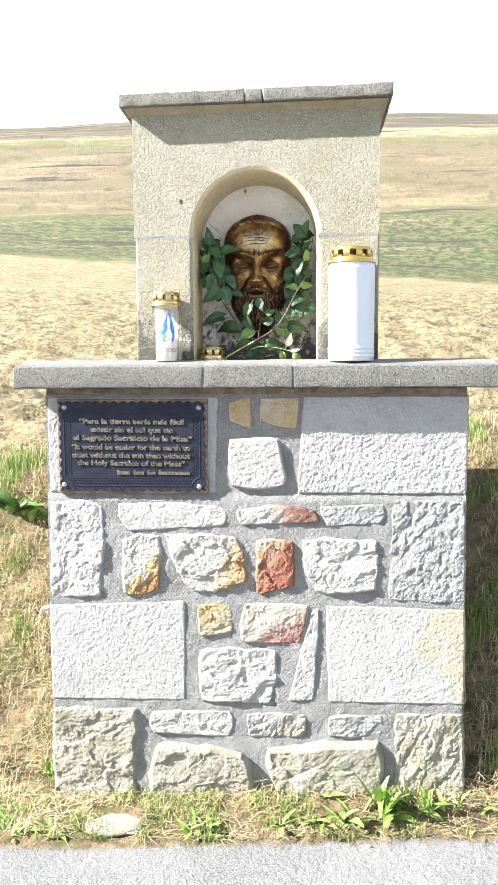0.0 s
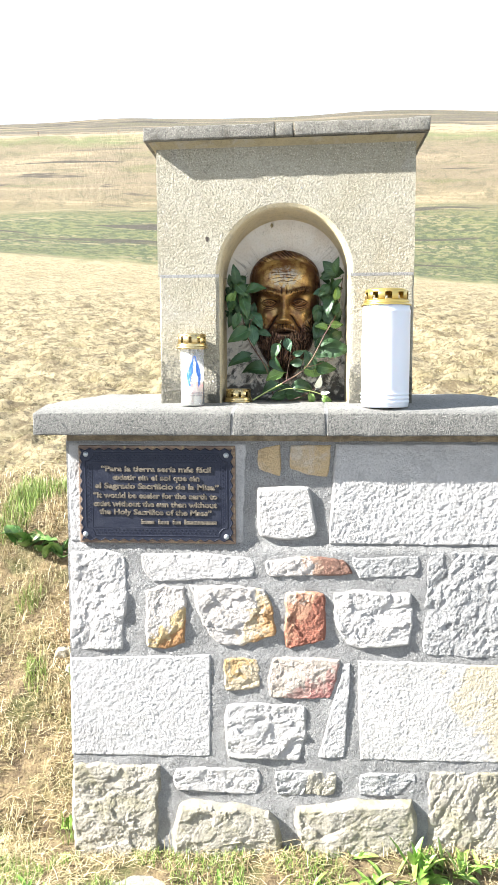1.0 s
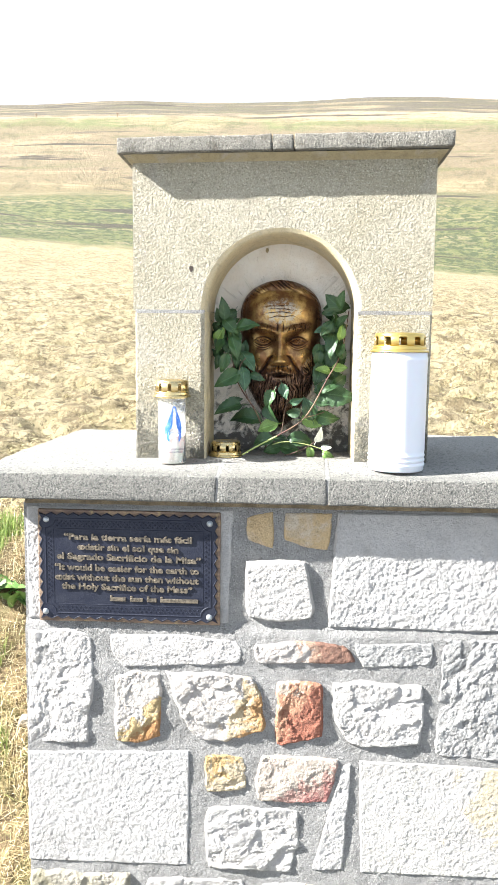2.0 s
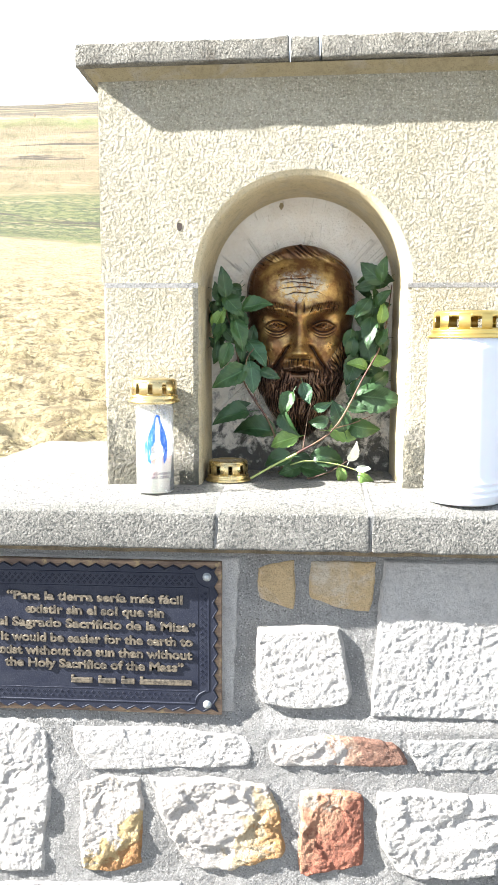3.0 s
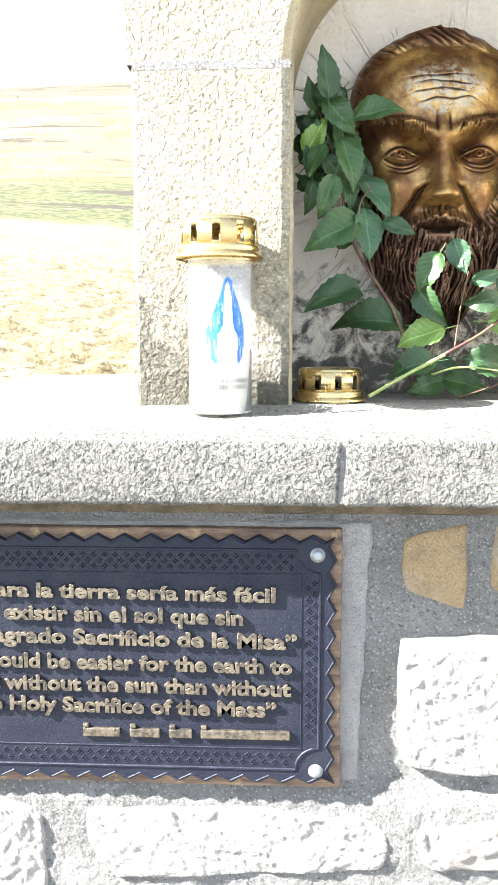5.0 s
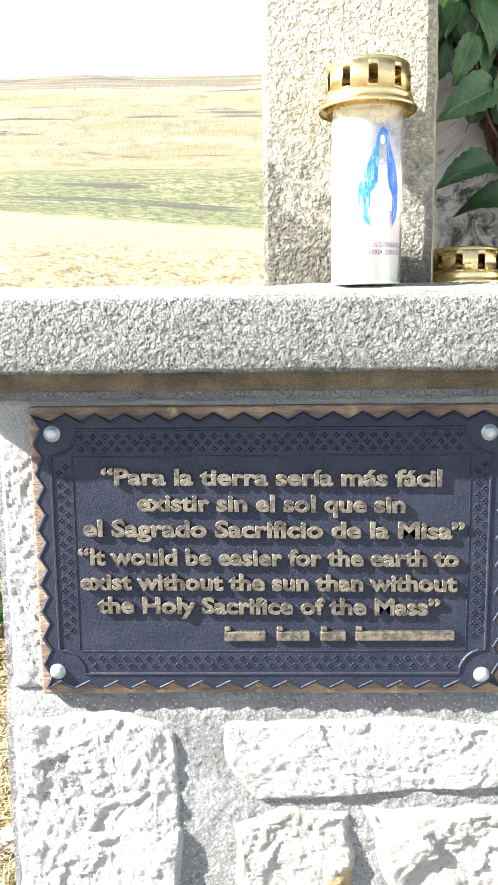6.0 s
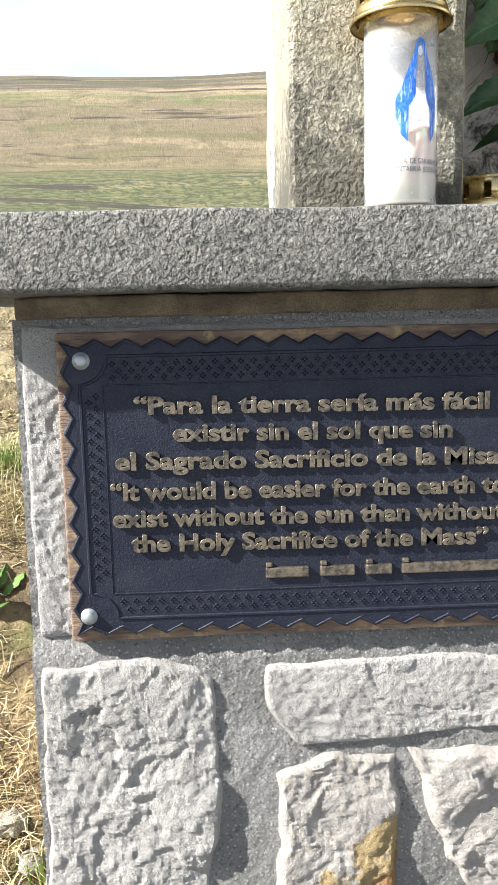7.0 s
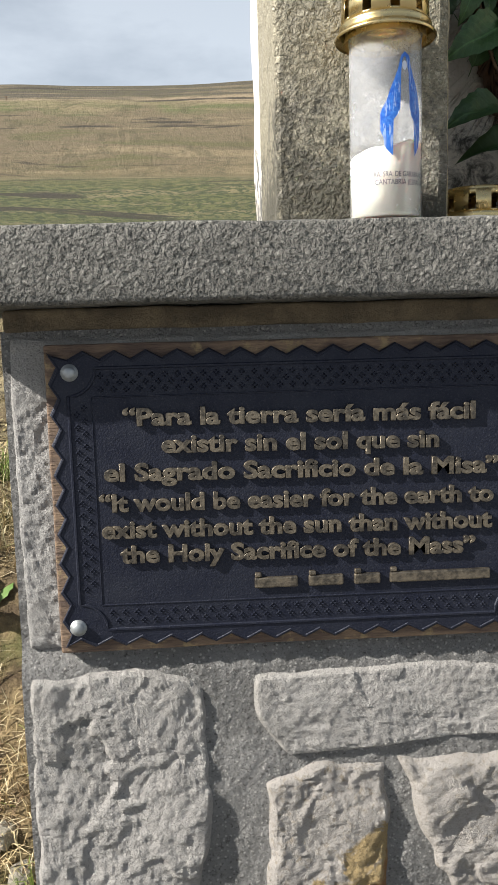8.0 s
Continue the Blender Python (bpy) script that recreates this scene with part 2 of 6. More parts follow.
# the land: asphalt, dry verge, and grass zones that follow the fall of the slope
_k = Nodes("land", 0.95)
_x, _y = _k.axis(0), _k.math("MAXIMUM", _k.axis(1), 1.0)
_t = _k.math("DIVIDE", _x, _y)
_l = _k.math("LOGARITHM", _y, 2.718)
_cv = _k.n.new("ShaderNodeCombineXYZ")
_k.put(_cv.inputs[0], _t), _k.put(_cv.inputs[1], _l)
_sv = _k.n.new("ShaderNodeMapping")
_k.l.new(_cv.outputs[0], _sv.inputs["Vector"])
_sv.inputs["Scale"].default_value = (30.0, 9.0, 1.0)
_v = _sv.outputs["Vector"]
_n1 = _k.noise(0.32, 6, 0.6, _v, 0.7)
_n2 = _k.noise(1.0, 7, 0.68, _v, 0.6)
_n3 = _k.noise(5.0, 6, 0.7, _v, 0.4)
_bv = _k.n.new("ShaderNodeMapping")
_k.l.new(_cv.outputs[0], _bv.inputs["Vector"])
_bv.inputs["Scale"].default_value = (4.0, 9.0, 1.0)
_n4 = _k.noise(1.0, 7, 0.62, _bv.outputs["Vector"], 0.8)
_n5 = _k.noise(14.0, 5, 0.7, _v, 0.3)
_ln = _k.math("ADD", _l, _k.math("ADD", _k.math("MULTIPLY", _k.math("SUBTRACT", _n1, 0.5), 0.5), _k.math("MULTIPLY", _k.math("SUBTRACT", _n2, 0.5), 0.22)))
_depth = _k.math("DIVIDE", _ln, 8.0)
# straw pasture, a green belt of bracken, brown moor, pale straw, heather on the crest
_c = _k.ramp(_depth, (0.0, (0.36, 0.295, 0.165)), (0.45, (0.35, 0.285, 0.155)), (0.472, (0.105, 0.115, 0.03)), (0.60, (0.12, 0.122, 0.032)), (0.66, (0.15, 0.115, 0.052)),
             (0.69, (0.155, 0.115, 0.064)), (0.748, (0.16, 0.12, 0.066)), (0.762, (0.11, 0.125, 0.036)), (0.776, (0.33, 0.25, 0.145)), (0.818, (0.33, 0.25, 0.15)), (0.834, (0.07, 0.056, 0.038)), (1.0, (0.07, 0.055, 0.038)))
_far = _k.ramp(_k.math("DIVIDE", _l, 8.0), (0.455, 0.0), (0.48, 1.0))
# long drifts across the slope: pale, olive and dark
_c = _k.mix(_k.math("MULTIPLY", _k.ramp(_n4, (0.52, 0.0), (0.62, 0.75)), _far), _c, (0.27, 0.21, 0.115))
_c = _k.mix(_k.math("MULTIPLY", _k.ramp(_n4, (0.36, 0.8), (0.46, 0.0)), _far), _c, (0.10, 0.095, 0.028))
_c = _k.mix(_k.math("MULTIPLY", _k.ramp(_n2, (0.52, 0.0), (0.62, 0.65)), _far), _c, (0.075, 0.062, 0.024))
_c = _k.mix(_k.math("MULTIPLY", _k.ramp(_n3, (0.5, 0.0), (0.62, 0.6)), _far), _c, (0.085, 0.075, 0.027))
_c = _k.mix(_k.math("MULTIPLY", _k.ramp(_n5, (0.36, 0.5), (0.47, 0.0)), _far), _c, (0.27, 0.22, 0.12))
_shrub = _k.math("MULTIPLY", _k.ramp(_k.noise(2.6, 6, 0.72, _v, 0.5), (0.48, 0.0), (0.53, 0.95)), _k.ramp(_depth, (0.466, 0.0), (0.48, 1.0), (0.6, 1.0), (0.66, 0.0)))
_c = _k.mix(_shrub, _c, (0.04, 0.055, 0.014))
_gash = _k.math("MULTIPLY", _k.ramp(_k.noise(0.55, 5, 0.6, _bv.outputs["Vector"], 1.0), (0.6, 0.0), (0.63, 0.95)), _far)
_c = _k.mix(_gash, _c, (0.035, 0.026, 0.014))
# tousled tufts close by: brown and pale patches, shade between them painted dark
_near = _k.ramp(_k.math("DIVIDE", _l, 8.0), (0.44, 1.0), (0.47, 0.0))
_c = _k.mix(_k.math("MULTIPLY", _k.ramp(_n2, (0.5, 0.0), (0.62, 0.7)), _near), _c, (0.24, 0.19, 0.09))
_c = _k.mix(_k.math("MULTIPLY", _k.ramp(_n3, (0.52, 0.0), (0.6, 0.75)), _near), _c, (0.14, 0.1, 0.045))
_c = _k.mix(_k.math("MULTIPLY", _k.ramp(_n5, (0.38, 0.7), (0.46, 0.0)), _near), _c, (0.4, 0.34, 0.2))
_c = _k.mix(_k.math("MULTIPLY", _k.ramp(_k.noise(4.5, 8, 0.74, _k.world, 0.8), (0.5, 0.0), (0.6, 0.8)), _near), _c, (0.12, 0.085, 0.04))
_c = _k.mix(_k.math("MULTIPLY", _k.ramp(_k.noise(1.3, 6, 0.7, _k.world, 0.6), (0.54, 0.0), (0.66, 0.6)), _near), _c, (0.15, 0.12, 0.05))
_c = _k.mix(_k.math("MULTIPLY", _k.ramp(_k.noise(13, 6, 0.75, _k.world, 1.0), (0.54, 0.0), (0.6, 0.85)), _near), _c, (0.075, 0.055, 0.025))
_soil = _k.mix(_k.ramp(_k.noise(22, 6, 0.65, _k.world), (0.35, 0.0), (0.65, 1.0)), (0.11, 0.075, 0.04), (0.33, 0.245, 0.125))
_soil = _k.mix(_k.ramp(_k.noise(7, 4, 0.6, _k.world), (0.5, 0.0), (0.65, 0.7)), _soil, (0.1, 0.115, 0.03))
_ny = _k.math("ADD", _y, _k.math("MULTIPLY", _k.noise(4, 6, 0.6, _k.world), 1.2))
_c = _k.mix(_k.ramp(_k.math("DIVIDE", _ny, 10.0), (0.33, 0.0), (0.42, 1.0)), _soil, _c)
_road = _k.mix(_k.ramp(_k.noise(260, 3, 0.6, _k.world), (0.35, 0.0), (0.7, 1.0)), (0.14, 0.14, 0.137), (0.42, 0.41, 0.4))
_road = _k.mix(_k.ramp(_k.noise(3, 4, 0.6, _k.world), (0.35, 0.0), (0.7, 0.6)), _road, (0.36, 0.35, 0.34))
_ry = _k.math("SUBTRACT", _k.math("ADD", _k.axis(1), _k.math("MULTIPLY", _k.math("SUBTRACT", _k.noise(14, 5, 0.65, _k.world), 0.5), 0.09)), _k.math("MULTIPLY", _x, 0.1))
_c = _k.mix(_k.ramp(_k.math("MULTIPLY", _ry, 0.25), (0.4575, 0.0), (0.4625, 1.0)), _road, _c)
_hum = _k.math("MULTIPLY", _k.math("MULTIPLY", _k.math("ADD", _n3, _k.math("MULTIPLY", _n5, 0.5)), 1.0), _k.math("MULTIPLY", _y, 0.006))
_k.color(_c).bump((_hum, 1.0), (_k.noise(2.2, 9, 0.72, _k.world), 0.12), (_k.voronoi(140, vec=_k.world), 0.003), (_k.noise(90, 6, 0.7, _k.world), 0.008))
M_LAND = _k.mat

# ---- helpers for meshes ----
def mesh_of(name, bm, material, smooth=False):
    me = bpy.data.meshes.new(name)
    bmesh.ops.recalc_face_normals(bm, faces=bm.faces[:])
    bm.to_mesh(me)
    bm.free()
    me.materials.append(material)
    if smooth:
        for p in me.polygons:
            p.use_smooth = True
    return me


def part(name, bm, material, parent, label="", smooth=False):
    """One bmesh as one mesh object under a thing or a part."""
    ob = new(name, bm if isinstance(bm, bpy.types.Mesh) else mesh_of(name, bm, material, smooth))
    if parent:
        ob.parent = parent
    return tagged(ob, label)


def thing(name, label, category, group="", at=(0, 0, 0), kind=""):
    ob = new(name)
    ob.empty_display_size = 0.05
    ob.location = at
    return tagged(ob, label, category, group, kind)


def box_bm(x0, x1, y0, y1, z0, z1, bevel=0.0, seg=2):
    bm = bmesh.new()
    bmesh.ops.create_cube(bm, size=1.0)
    for v in bm.verts:
        v.co = Vector((x0 if v.co.x < 0 else x1, y0 if v.co.y < 0 else y1, z0 if v.co.z < 0 else z1))
    if bevel:
        bmesh.ops.bevel(bm, geom=bm.edges[:], offset=bevel, segments=seg, affect="EDGES", profile=0.5)
    return bm


def rough_box(x0, x1, y0, y1, z0, z1, step=0.02, amp=0.002, bevel=0.006, seed=0.0, freq=14.0):
    """A stone slab with rounded arrises and slightly uneven faces."""
    bm = box_bm(x0, x1, y0, y1, z0, z1, bevel, 3)
    for ax, lo, hi in ((0, x0, x1), (1, y0, y1), (2, z0, z1)):
        n = int((hi - lo) / step)
        for i in range(1, n):
            p = Vector((0, 0, 0))
            p[ax] = lo + (hi - lo) * i / n
            q = Vector((0, 0, 0))
            q[ax] = 1
            bmesh.ops.bisect_plane(bm, geom=bm.verts[:] + bm.edges[:] + bm.faces[:], plane_co=p, plane_no=q)
    for v in bm.verts:
        v.co += noise.noise_vector(v.co * freq + Vector((seed, seed * 2, 0))) * amp
        v.co += noise.noise_vector(v.co * freq * 5 + Vector((seed, 0, seed))) * amp * 0.5
    return bm


def lathe(profile, n=40):
    """A surface of revolution from (radius, height) pairs."""
    bm = bmesh.new()
    rings = []
    for r, z in profile:
        if r < 1e-6:
            rings.append([bm.verts.new((0, 0, z))])
        else:
            rings.append([bm.verts.new((r * math.cos(2 * math.pi * i / n), r * math.sin(2 * math.pi * i / n), z)) for i in range(n)])
    for a, b in zip(rings, rings[1:]):
        for i in range(n):
            j = (i + 1) % n
            if len(a) == 1 and len(b) > 1:
                bm.faces.new((a[0], b[j], b[i]))
            elif len(b) == 1 and len(a) > 1:
                bm.faces.new((a[i], a[j], b[0]))
            elif len(a) > 1:
                bm.faces.new((a[i], a[j], b[j], b[i]))
    return bm


def smoothstep(a, b, v):
    u = min(1.0, max(0.0, (v - a) / (b - a)))
    return u * u * (3 - 2 * u)


# ---- ground ----
ROAD_Z = -0.05


def ground_z(x, y):
    """Height of the land: road, verge, bank, meadow and hills."""
    edge = 1.85 + 0.1 * x
    if y < edge:
        return ROAD_Z - 0.012 * (edge - y)
    foot = 0.005 + 0.07 * max(-1.5, min(1.5, x))
    verge = ROAD_Z + (foot - ROAD_Z) * smoothstep(edge, edge + 0.16, y)
    if y < 2.1:
        return verge
    run = max(0.0, (y - 2.07) / 0.95)
    bank = foot + 0.86 * (run if run < 0.85 else 0.85 + 0.15 * (1 - math.exp(-(run - 0.85) / 0.15)))
    k = (4.95 - 0.085 * max(-40, min(40, x * 40 / max(y, 40)))) / 37.5
    meadow = bank + max(0.0, y - 3.0) * k
    if y <= 40:
        return meadow + 0.03 * noise.noise(Vector((x * 0.6, y * 0.6, 0))) * min(1, (y - 2.1) * 0.4)
    th = x / y
    e40 = ground_z(40 * th, 40) / 40
    l = math.log(y / 40)
    far = 0.2995 + 0.006 * math.exp(-((th - 0.12) / 0.1) ** 2) + 0.004 * math.exp(-((th + 0.22) / 0.07) ** 2)
    if l < 1.6:
        e = e40 + (0.2 - e40) * smoothstep(0.0, 1.6, l)
    elif l < 2.6:
        e = 0.2 + 0.083 * (1 - (1 - (l - 1.6)) ** 1.5)
    else:
        e = 0.283 + (far - 0.283) * smoothstep(2.6, 3.7, l)
    roll = 0.0035 * noise.noise(Vector((th * 9, l * 2.2, 3))) * smoothstep(0.1, 0.8, l) * (1 - 0.7 * smoothstep(2.6, 3.4, l))
    crest = 0.007 * math.exp(-((l - 2.45) / 0.14) ** 2) * smoothstep(0.25, -0.4, th)
    return y * (e + roll + crest)


def build_land():
    ys = [-40, -15, -6, -3, -1, 0, 0.8, 1.4]
    y = 1.6
    while y < 3.2:
        ys.append(y)
        y += 0.025
    while y < 1900:
        ys.append(y)
        y *= 1.014 if y < 16 else 1.035
    ys += [2400, 3200]
    us = [-60, -25, -10, -5, -3] + [-2 + 0.02 * i for i in range(201)] + [3, 5, 10, 25, 60]
    verts, faces = [], []
    for yy in ys:
        spread = 1.0 if yy < 3.2 else 1.0 + (yy - 3.2) * 0.36
        for u in us:
            x = u * spread
            z = ground_z(x, yy) if yy <= 1900 else ground_z(x * 1900 / yy, 1900) - (yy - 1900) * 0.2
            if 1.86 < yy < 5:
                z += 0.018 * noise.noise(Vector((x * 9, yy * 9, 1))) + 0.008 * noise.noise(Vector((x * 30, yy * 30, 5)))
            if 3.2 < yy < 18:
                q = Vector((x, yy, 0))
                z += smoothstep(3.2, 3.8, yy) * (0.11 * (0.5 - abs(noise.noise(q * 2.6))) + 0.05 * noise.noise(q * 7.0) - 0.03)
            verts.append((x, yy, z))
    w = len(us)
    for j in range(len(ys) - 1):
        for i in range(w - 1):
            faces.append((j * w + i, j * w + i + 1, (j + 1) * w + i + 1, (j + 1) * w + i))
    me = bpy.data.meshes.new("ground")
    me.from_pydata(verts, [], faces)
    me.materials.append(M_LAND)
    me.polygons.foreach_set("use_smooth", [True] * len(faces))
    return tagged(new("ground", me), "asphalt road edge, grassy bank and dry hillside pasture", "ground", kind="structure")


build_land()

# ---- shrine masonry ----
shrine = thing("roadside_shrine", "stone roadside shrine with arched niche standing on a grassy verge", "shrine")
part("mortar_core", rough_box(-0.6, 0.53, 2.03, 2.66, -0.15, 1.125, 0.03, 0.004, 0.006), M_MORTAR, shrine, "grey cement mortar of the plinth")


def mortar_y(x, z):
    """Face of the pointing: trowelled almost flush with the stones, deeper in the dressed course."""
    p = Vector((x, 0, z))
    y = 2.0080 + 0.0078 * smoothstep(0.815, 0.845, z)
    return y + 0.0026 * noise.noise(p * 15) + 0.0008 * noise.noise(p * 50) + 0.0007 * noise.noise(p * 140)


def mortar_face():
    step, x0, x1, z0, z1 = 0.004, -0.599, 0.529, -0.1, 1.104
    nx, nz = int((x1 - x0) / step), int((z1 - z0) / step)
    pts = [(x0 + (x1 - x0) * i / nx, z0 + (z1 - z0) * j / nz) for j in range(nz + 1) for i in range(nx + 1)]
    verts = [(x, mortar_y(x, z), z) for x, z in pts]
    faces = [(j * (nx + 1) + i, j * (nx + 1) + i + 1, (j + 1) * (nx + 1) + i + 1, (j + 1) * (nx + 1) + i) for j in range(nz) for i in range(nx)]
    rim = [i for i in range(nx + 1)] + [j * (nx + 1) + nx for j in range(1, nz + 1)] + [nz * (nx + 1) + i for i in range(nx - 1, -1, -1)] + [j * (nx + 1) for j in range(nz - 1, 0, -1)]
    base = len(verts)
    verts += [(verts[r][0], 2.04, verts[r][2]) for r in rim]
    for a in range(len(rim)):
        b = (a + 1) % len(rim)
        faces.append((rim[b], rim[a], base + a, base + b))
    me = bpy.data.meshes.new("pointing")
    me.from_pydata(verts, [], faces)
    me.materials.append(M_MORTAR)
    return me


part("pointing", mortar_face(), M_MORTAR, shrine, "rough grey cement pointing between the stones")


def chips(p):
    """Height of a broken face at p: planes tilted at random, cutting one another."""
    best = 9.0
    for q in noise.voronoi(p)[1]:
        r = noise.noise_vector(q * 3.1 + Vector((0.5, 0.5, 0.5)))
        best = min(best, r.z * 0.55 + (p - q).dot(Vector((r.x, 0, r.y))) * 2.6)
    return best


def split_planes(seed, w, h):
    """A handful of tilted planes that bound a split face from the front."""
    rng = random.Random(seed * 7 + 5)
    return [(rng.uniform(-0.5, 0.5) * w, rng.uniform(-0.5, 0.5) * h, rng.uniform(-1, 1), rng.uniform(-1, 1), rng.uniform(-0.1, 0.5)) for k in range(9)]


def stone(ax, az, bx, bz, cx, cz, dx, dz, mat, proud=0.012, rough=0.006, rnd=0.25, seed=0, name="stone", label="", y=2.018, grain=14.0, lie=0.6):
    """A face stone: corners top left, top right, bottom right, bottom left; how far it stands proud, its roughness, the rounding of its corners
    (one value or four), the fineness of its grain and the way its bedding lies."""
    w, h = max(abs(bx - ax), abs(cx - dx)), max(abs(az - dz), abs(bz - cz))
    mx, mz = (ax + bx + cx + dx) / 4, (az + bz + cz + dz) / 4
    nu, nv = max(12, int(w / 0.0025)), max(12, int(h / 0.0025))
    r4 = rnd if hasattr(rnd, "__len__") else (rnd,) * 4
    soft = sum(r4) / 4
    planes = split_planes(seed, w, h)
    ca, sa = math.cos(lie), math.sin(lie)
    off = Vector((seed * 3.7, seed * 1.3, seed * 2.1))
    raw, faces = [], []
    for j in range(nv + 1):
        v = 2 * j / nv - 1
        for i in range(nu + 1):
            u = 2 * i / nu - 1
            s, t = (u + 1) / 2, (v + 1) / 2
            k = (r4[0] * (1 - s) + r4[1] * s) * (1 - t) + (r4[3] * (1 - s) + r4[2] * s) * t
            su = u * (1 - k + k * math.sqrt(1 - v * v / 2))
            sv = v * (1 - k + k * math.sqrt(1 - u * u / 2))
            s, t = (su + 1) / 2, (sv + 1) / 2
            x = (ax * (1 - s) + bx * s) * (1 - t) + (dx * (1 - s) + cx * s) * t
            z = (az * (1 - s) + bz * s) * (1 - t) + (dz * (1 - s) + cz * s) * t
            edge = smoothstep(0.4, 1, max(abs(u), abs(v)))
            jig = noise.noise_vector(Vector((x * 12, z * 12, 0)) + off) * (0.0012 + soft * 0.017) + noise.noise_vector(Vector((x * 40, z * 40, 0)) + off) * (0.0008 + rough * 0.45)
            x, z = x + jig.x * edge, z + jig.z * edge
            p = Vector(((x - mx) * ca + (z - mz) * sa, 0, ((z - mz) * ca - (x - mx) * sa) * 1.5)) * grain * 1.15 + off
            p = p + noise.noise_vector(p * 2.0) * 0.12
            big = min(c + ((x - mx - px) * tx + (z - mz - pz) * tz) / (0.45 * min(w, h, 0.16)) for px, pz, tx, tz, c in planes)
            f = 0.7 * max(-1.5, big) + 0.8 * chips(p) + 0.34 * chips(p * 2.4 + off) + 0.16 * chips(p * 5.3) + 0.1 * noise.noise(p * 13)
            d_edge = min((1 - abs(u)) * w / 2, (1 - abs(v)) * h / 2)
            lip = 1 - (1 - min(1, d_edge / (0.003 + 0.6 * proud))) ** 2
            raw.append((x, z, f, lip))
    relief = np.array([q[2] for q in raw]).reshape(nv + 1, nu + 1)
    wide = np.pad(relief, 1, mode="edge")
    relief = (wide[:-2, 1:-1] + wide[2:, 1:-1] + wide[1:-1, :-2] + wide[1:-1, 2:] + 4 * wide[1:-1, 1:-1]) / 8
    relief = np.clip(relief - relief.mean(), -1.0, 1.3).ravel()
    verts = [(x, y + 0.008 - (proud + 0.008) * lip - 0.66 * rough * float(f) * (0.2 + 0.8 * lip) - 0.0007 * noise.noise(Vector((x * 150, seed, z * 150))) - 0.0005 * noise.noise(Vector((x * 290, seed, z * 290))), z) for (x, z, q, lip), f in zip(raw, relief)]
    for j in range(nv):
        for i in range(nu):
            a = j * (nu + 1) + i
            faces.append((a, a + nu + 1, a + nu + 2, a + 1))
    rim = [i for i in range(nu + 1)] + [j * (nu + 1) + nu for j in range(1, nv + 1)] + [nv * (nu + 1) + i for i in range(nu - 1, -1, -1)] + [j * (nu + 1) for j in range(nv - 1, 0, -1)]
    base = len(verts)
    verts += [(verts[r][0], y + 0.06, verts[r][2]) for r in rim]
    for a in range(len(rim)):
        b = (a + 1) % len(rim)
        faces.append((rim[a], rim[b], base + b, base + a))
    faces.append(tuple(range(base + len(rim) - 1, base - 1, -1)))
    me = bpy.data.meshes.new(name)
    me.from_pydata(verts, [], faces)
    me.materials.append(mat)
    return part(name, me, mat, shrine, label)


PALE = (0.63, 0.585, 0.535)
M_STAIN_A = veined_mat("white_stone_ochre_corner", PALE, (0.56, 0.4, 0.17), (0.42, 0.2, 0.07), -0.345, 0.615, 0.7, -0.9, 14)
M_STAIN_B = veined_mat("white_stone_ochre_side", PALE, (0.57, 0.45, 0.27), (0.46, 0.25, 0.09), -0.125, 0.635, 1.0, -0.35, 12)
M_STAIN_C = veined_mat("rust_red_stone", (0.58, 0.48, 0.38), (0.47, 0.23, 0.13), (0.3, 0.1, 0.06), -0.02, 0.665, 0.9, -0.6, 12, 30)
M_STAIN_D = veined_mat("white_stone_rust_half", PALE, (0.42, 0.25, 0.16), (0.22, 0.11, 0.075), 0.02, 0.785, 1.0, 0.2, 12, 26)
M_STAIN_E = veined_mat("golden_split_stone", (0.6, 0.5, 0.34), (0.5, 0.34, 0.14), (0.24, 0.13, 0.05), -0.14, 0.495, -0.4, 0.7, 12, 30)
M_STAIN_F = veined_mat("pinkish_stone", (0.6, 0.52, 0.43), (0.5, 0.29, 0.24), (0.38, 0.15, 0.13), 0.02, 0.465, 0.55, -0.9, 15, 24)
M_STAIN_G = veined_mat("yellow_streaked_sawn_stone", (0.57, 0.55, 0.515), (0.54, 0.47, 0.33), (0.47, 0.36, 0.19), 0.42, 0.42, 1.0, 0.1, 4.2, 7, 0.75)

# course under the ledge
stone(-0.597, 1.101, -0.124, 1.101, -0.134, 0.836, -0.596, 0.834, M_WHITE_SAWN, 0.006, 0.0024, 0.02, 1, grain=70, label="pale dressed block behind the plaque")
stone(-0.103, 1.084, -0.037, 1.100, -0.036, 1.006, -0.100, 1.028, M_OCHRE, 0.006, 0.003, (0.35, 0.1, 0.3, 0.25), 2, grain=24, label="ochre stone")
stone(-0.019, 1.092, 0.094, 1.102, 0.083, 1.004, -0.020, 1.030, M_OCHRE, 0.006, 0.0025, (0.2, 0.1, 0.3, 0.35), 3, grain=24, lie=0.2, label="ochre stone")
stone(-0.105, 0.992, 0.040, 0.994, 0.066, 0.842, -0.104, 0.842, M_WHITE, 0.014, 0.0024, (0.12, 0.5, 0.62, 0.5), 4, grain=55, label="rounded pecked white stone")
stone(0.096, 1.103, 0.535, 1.103, 0.533, 0.834, 0.080, 0.835, M_WHITE_SAWN, 0.009, 0.003, 0.02, 5, grain=60, label="large pale dressed block")
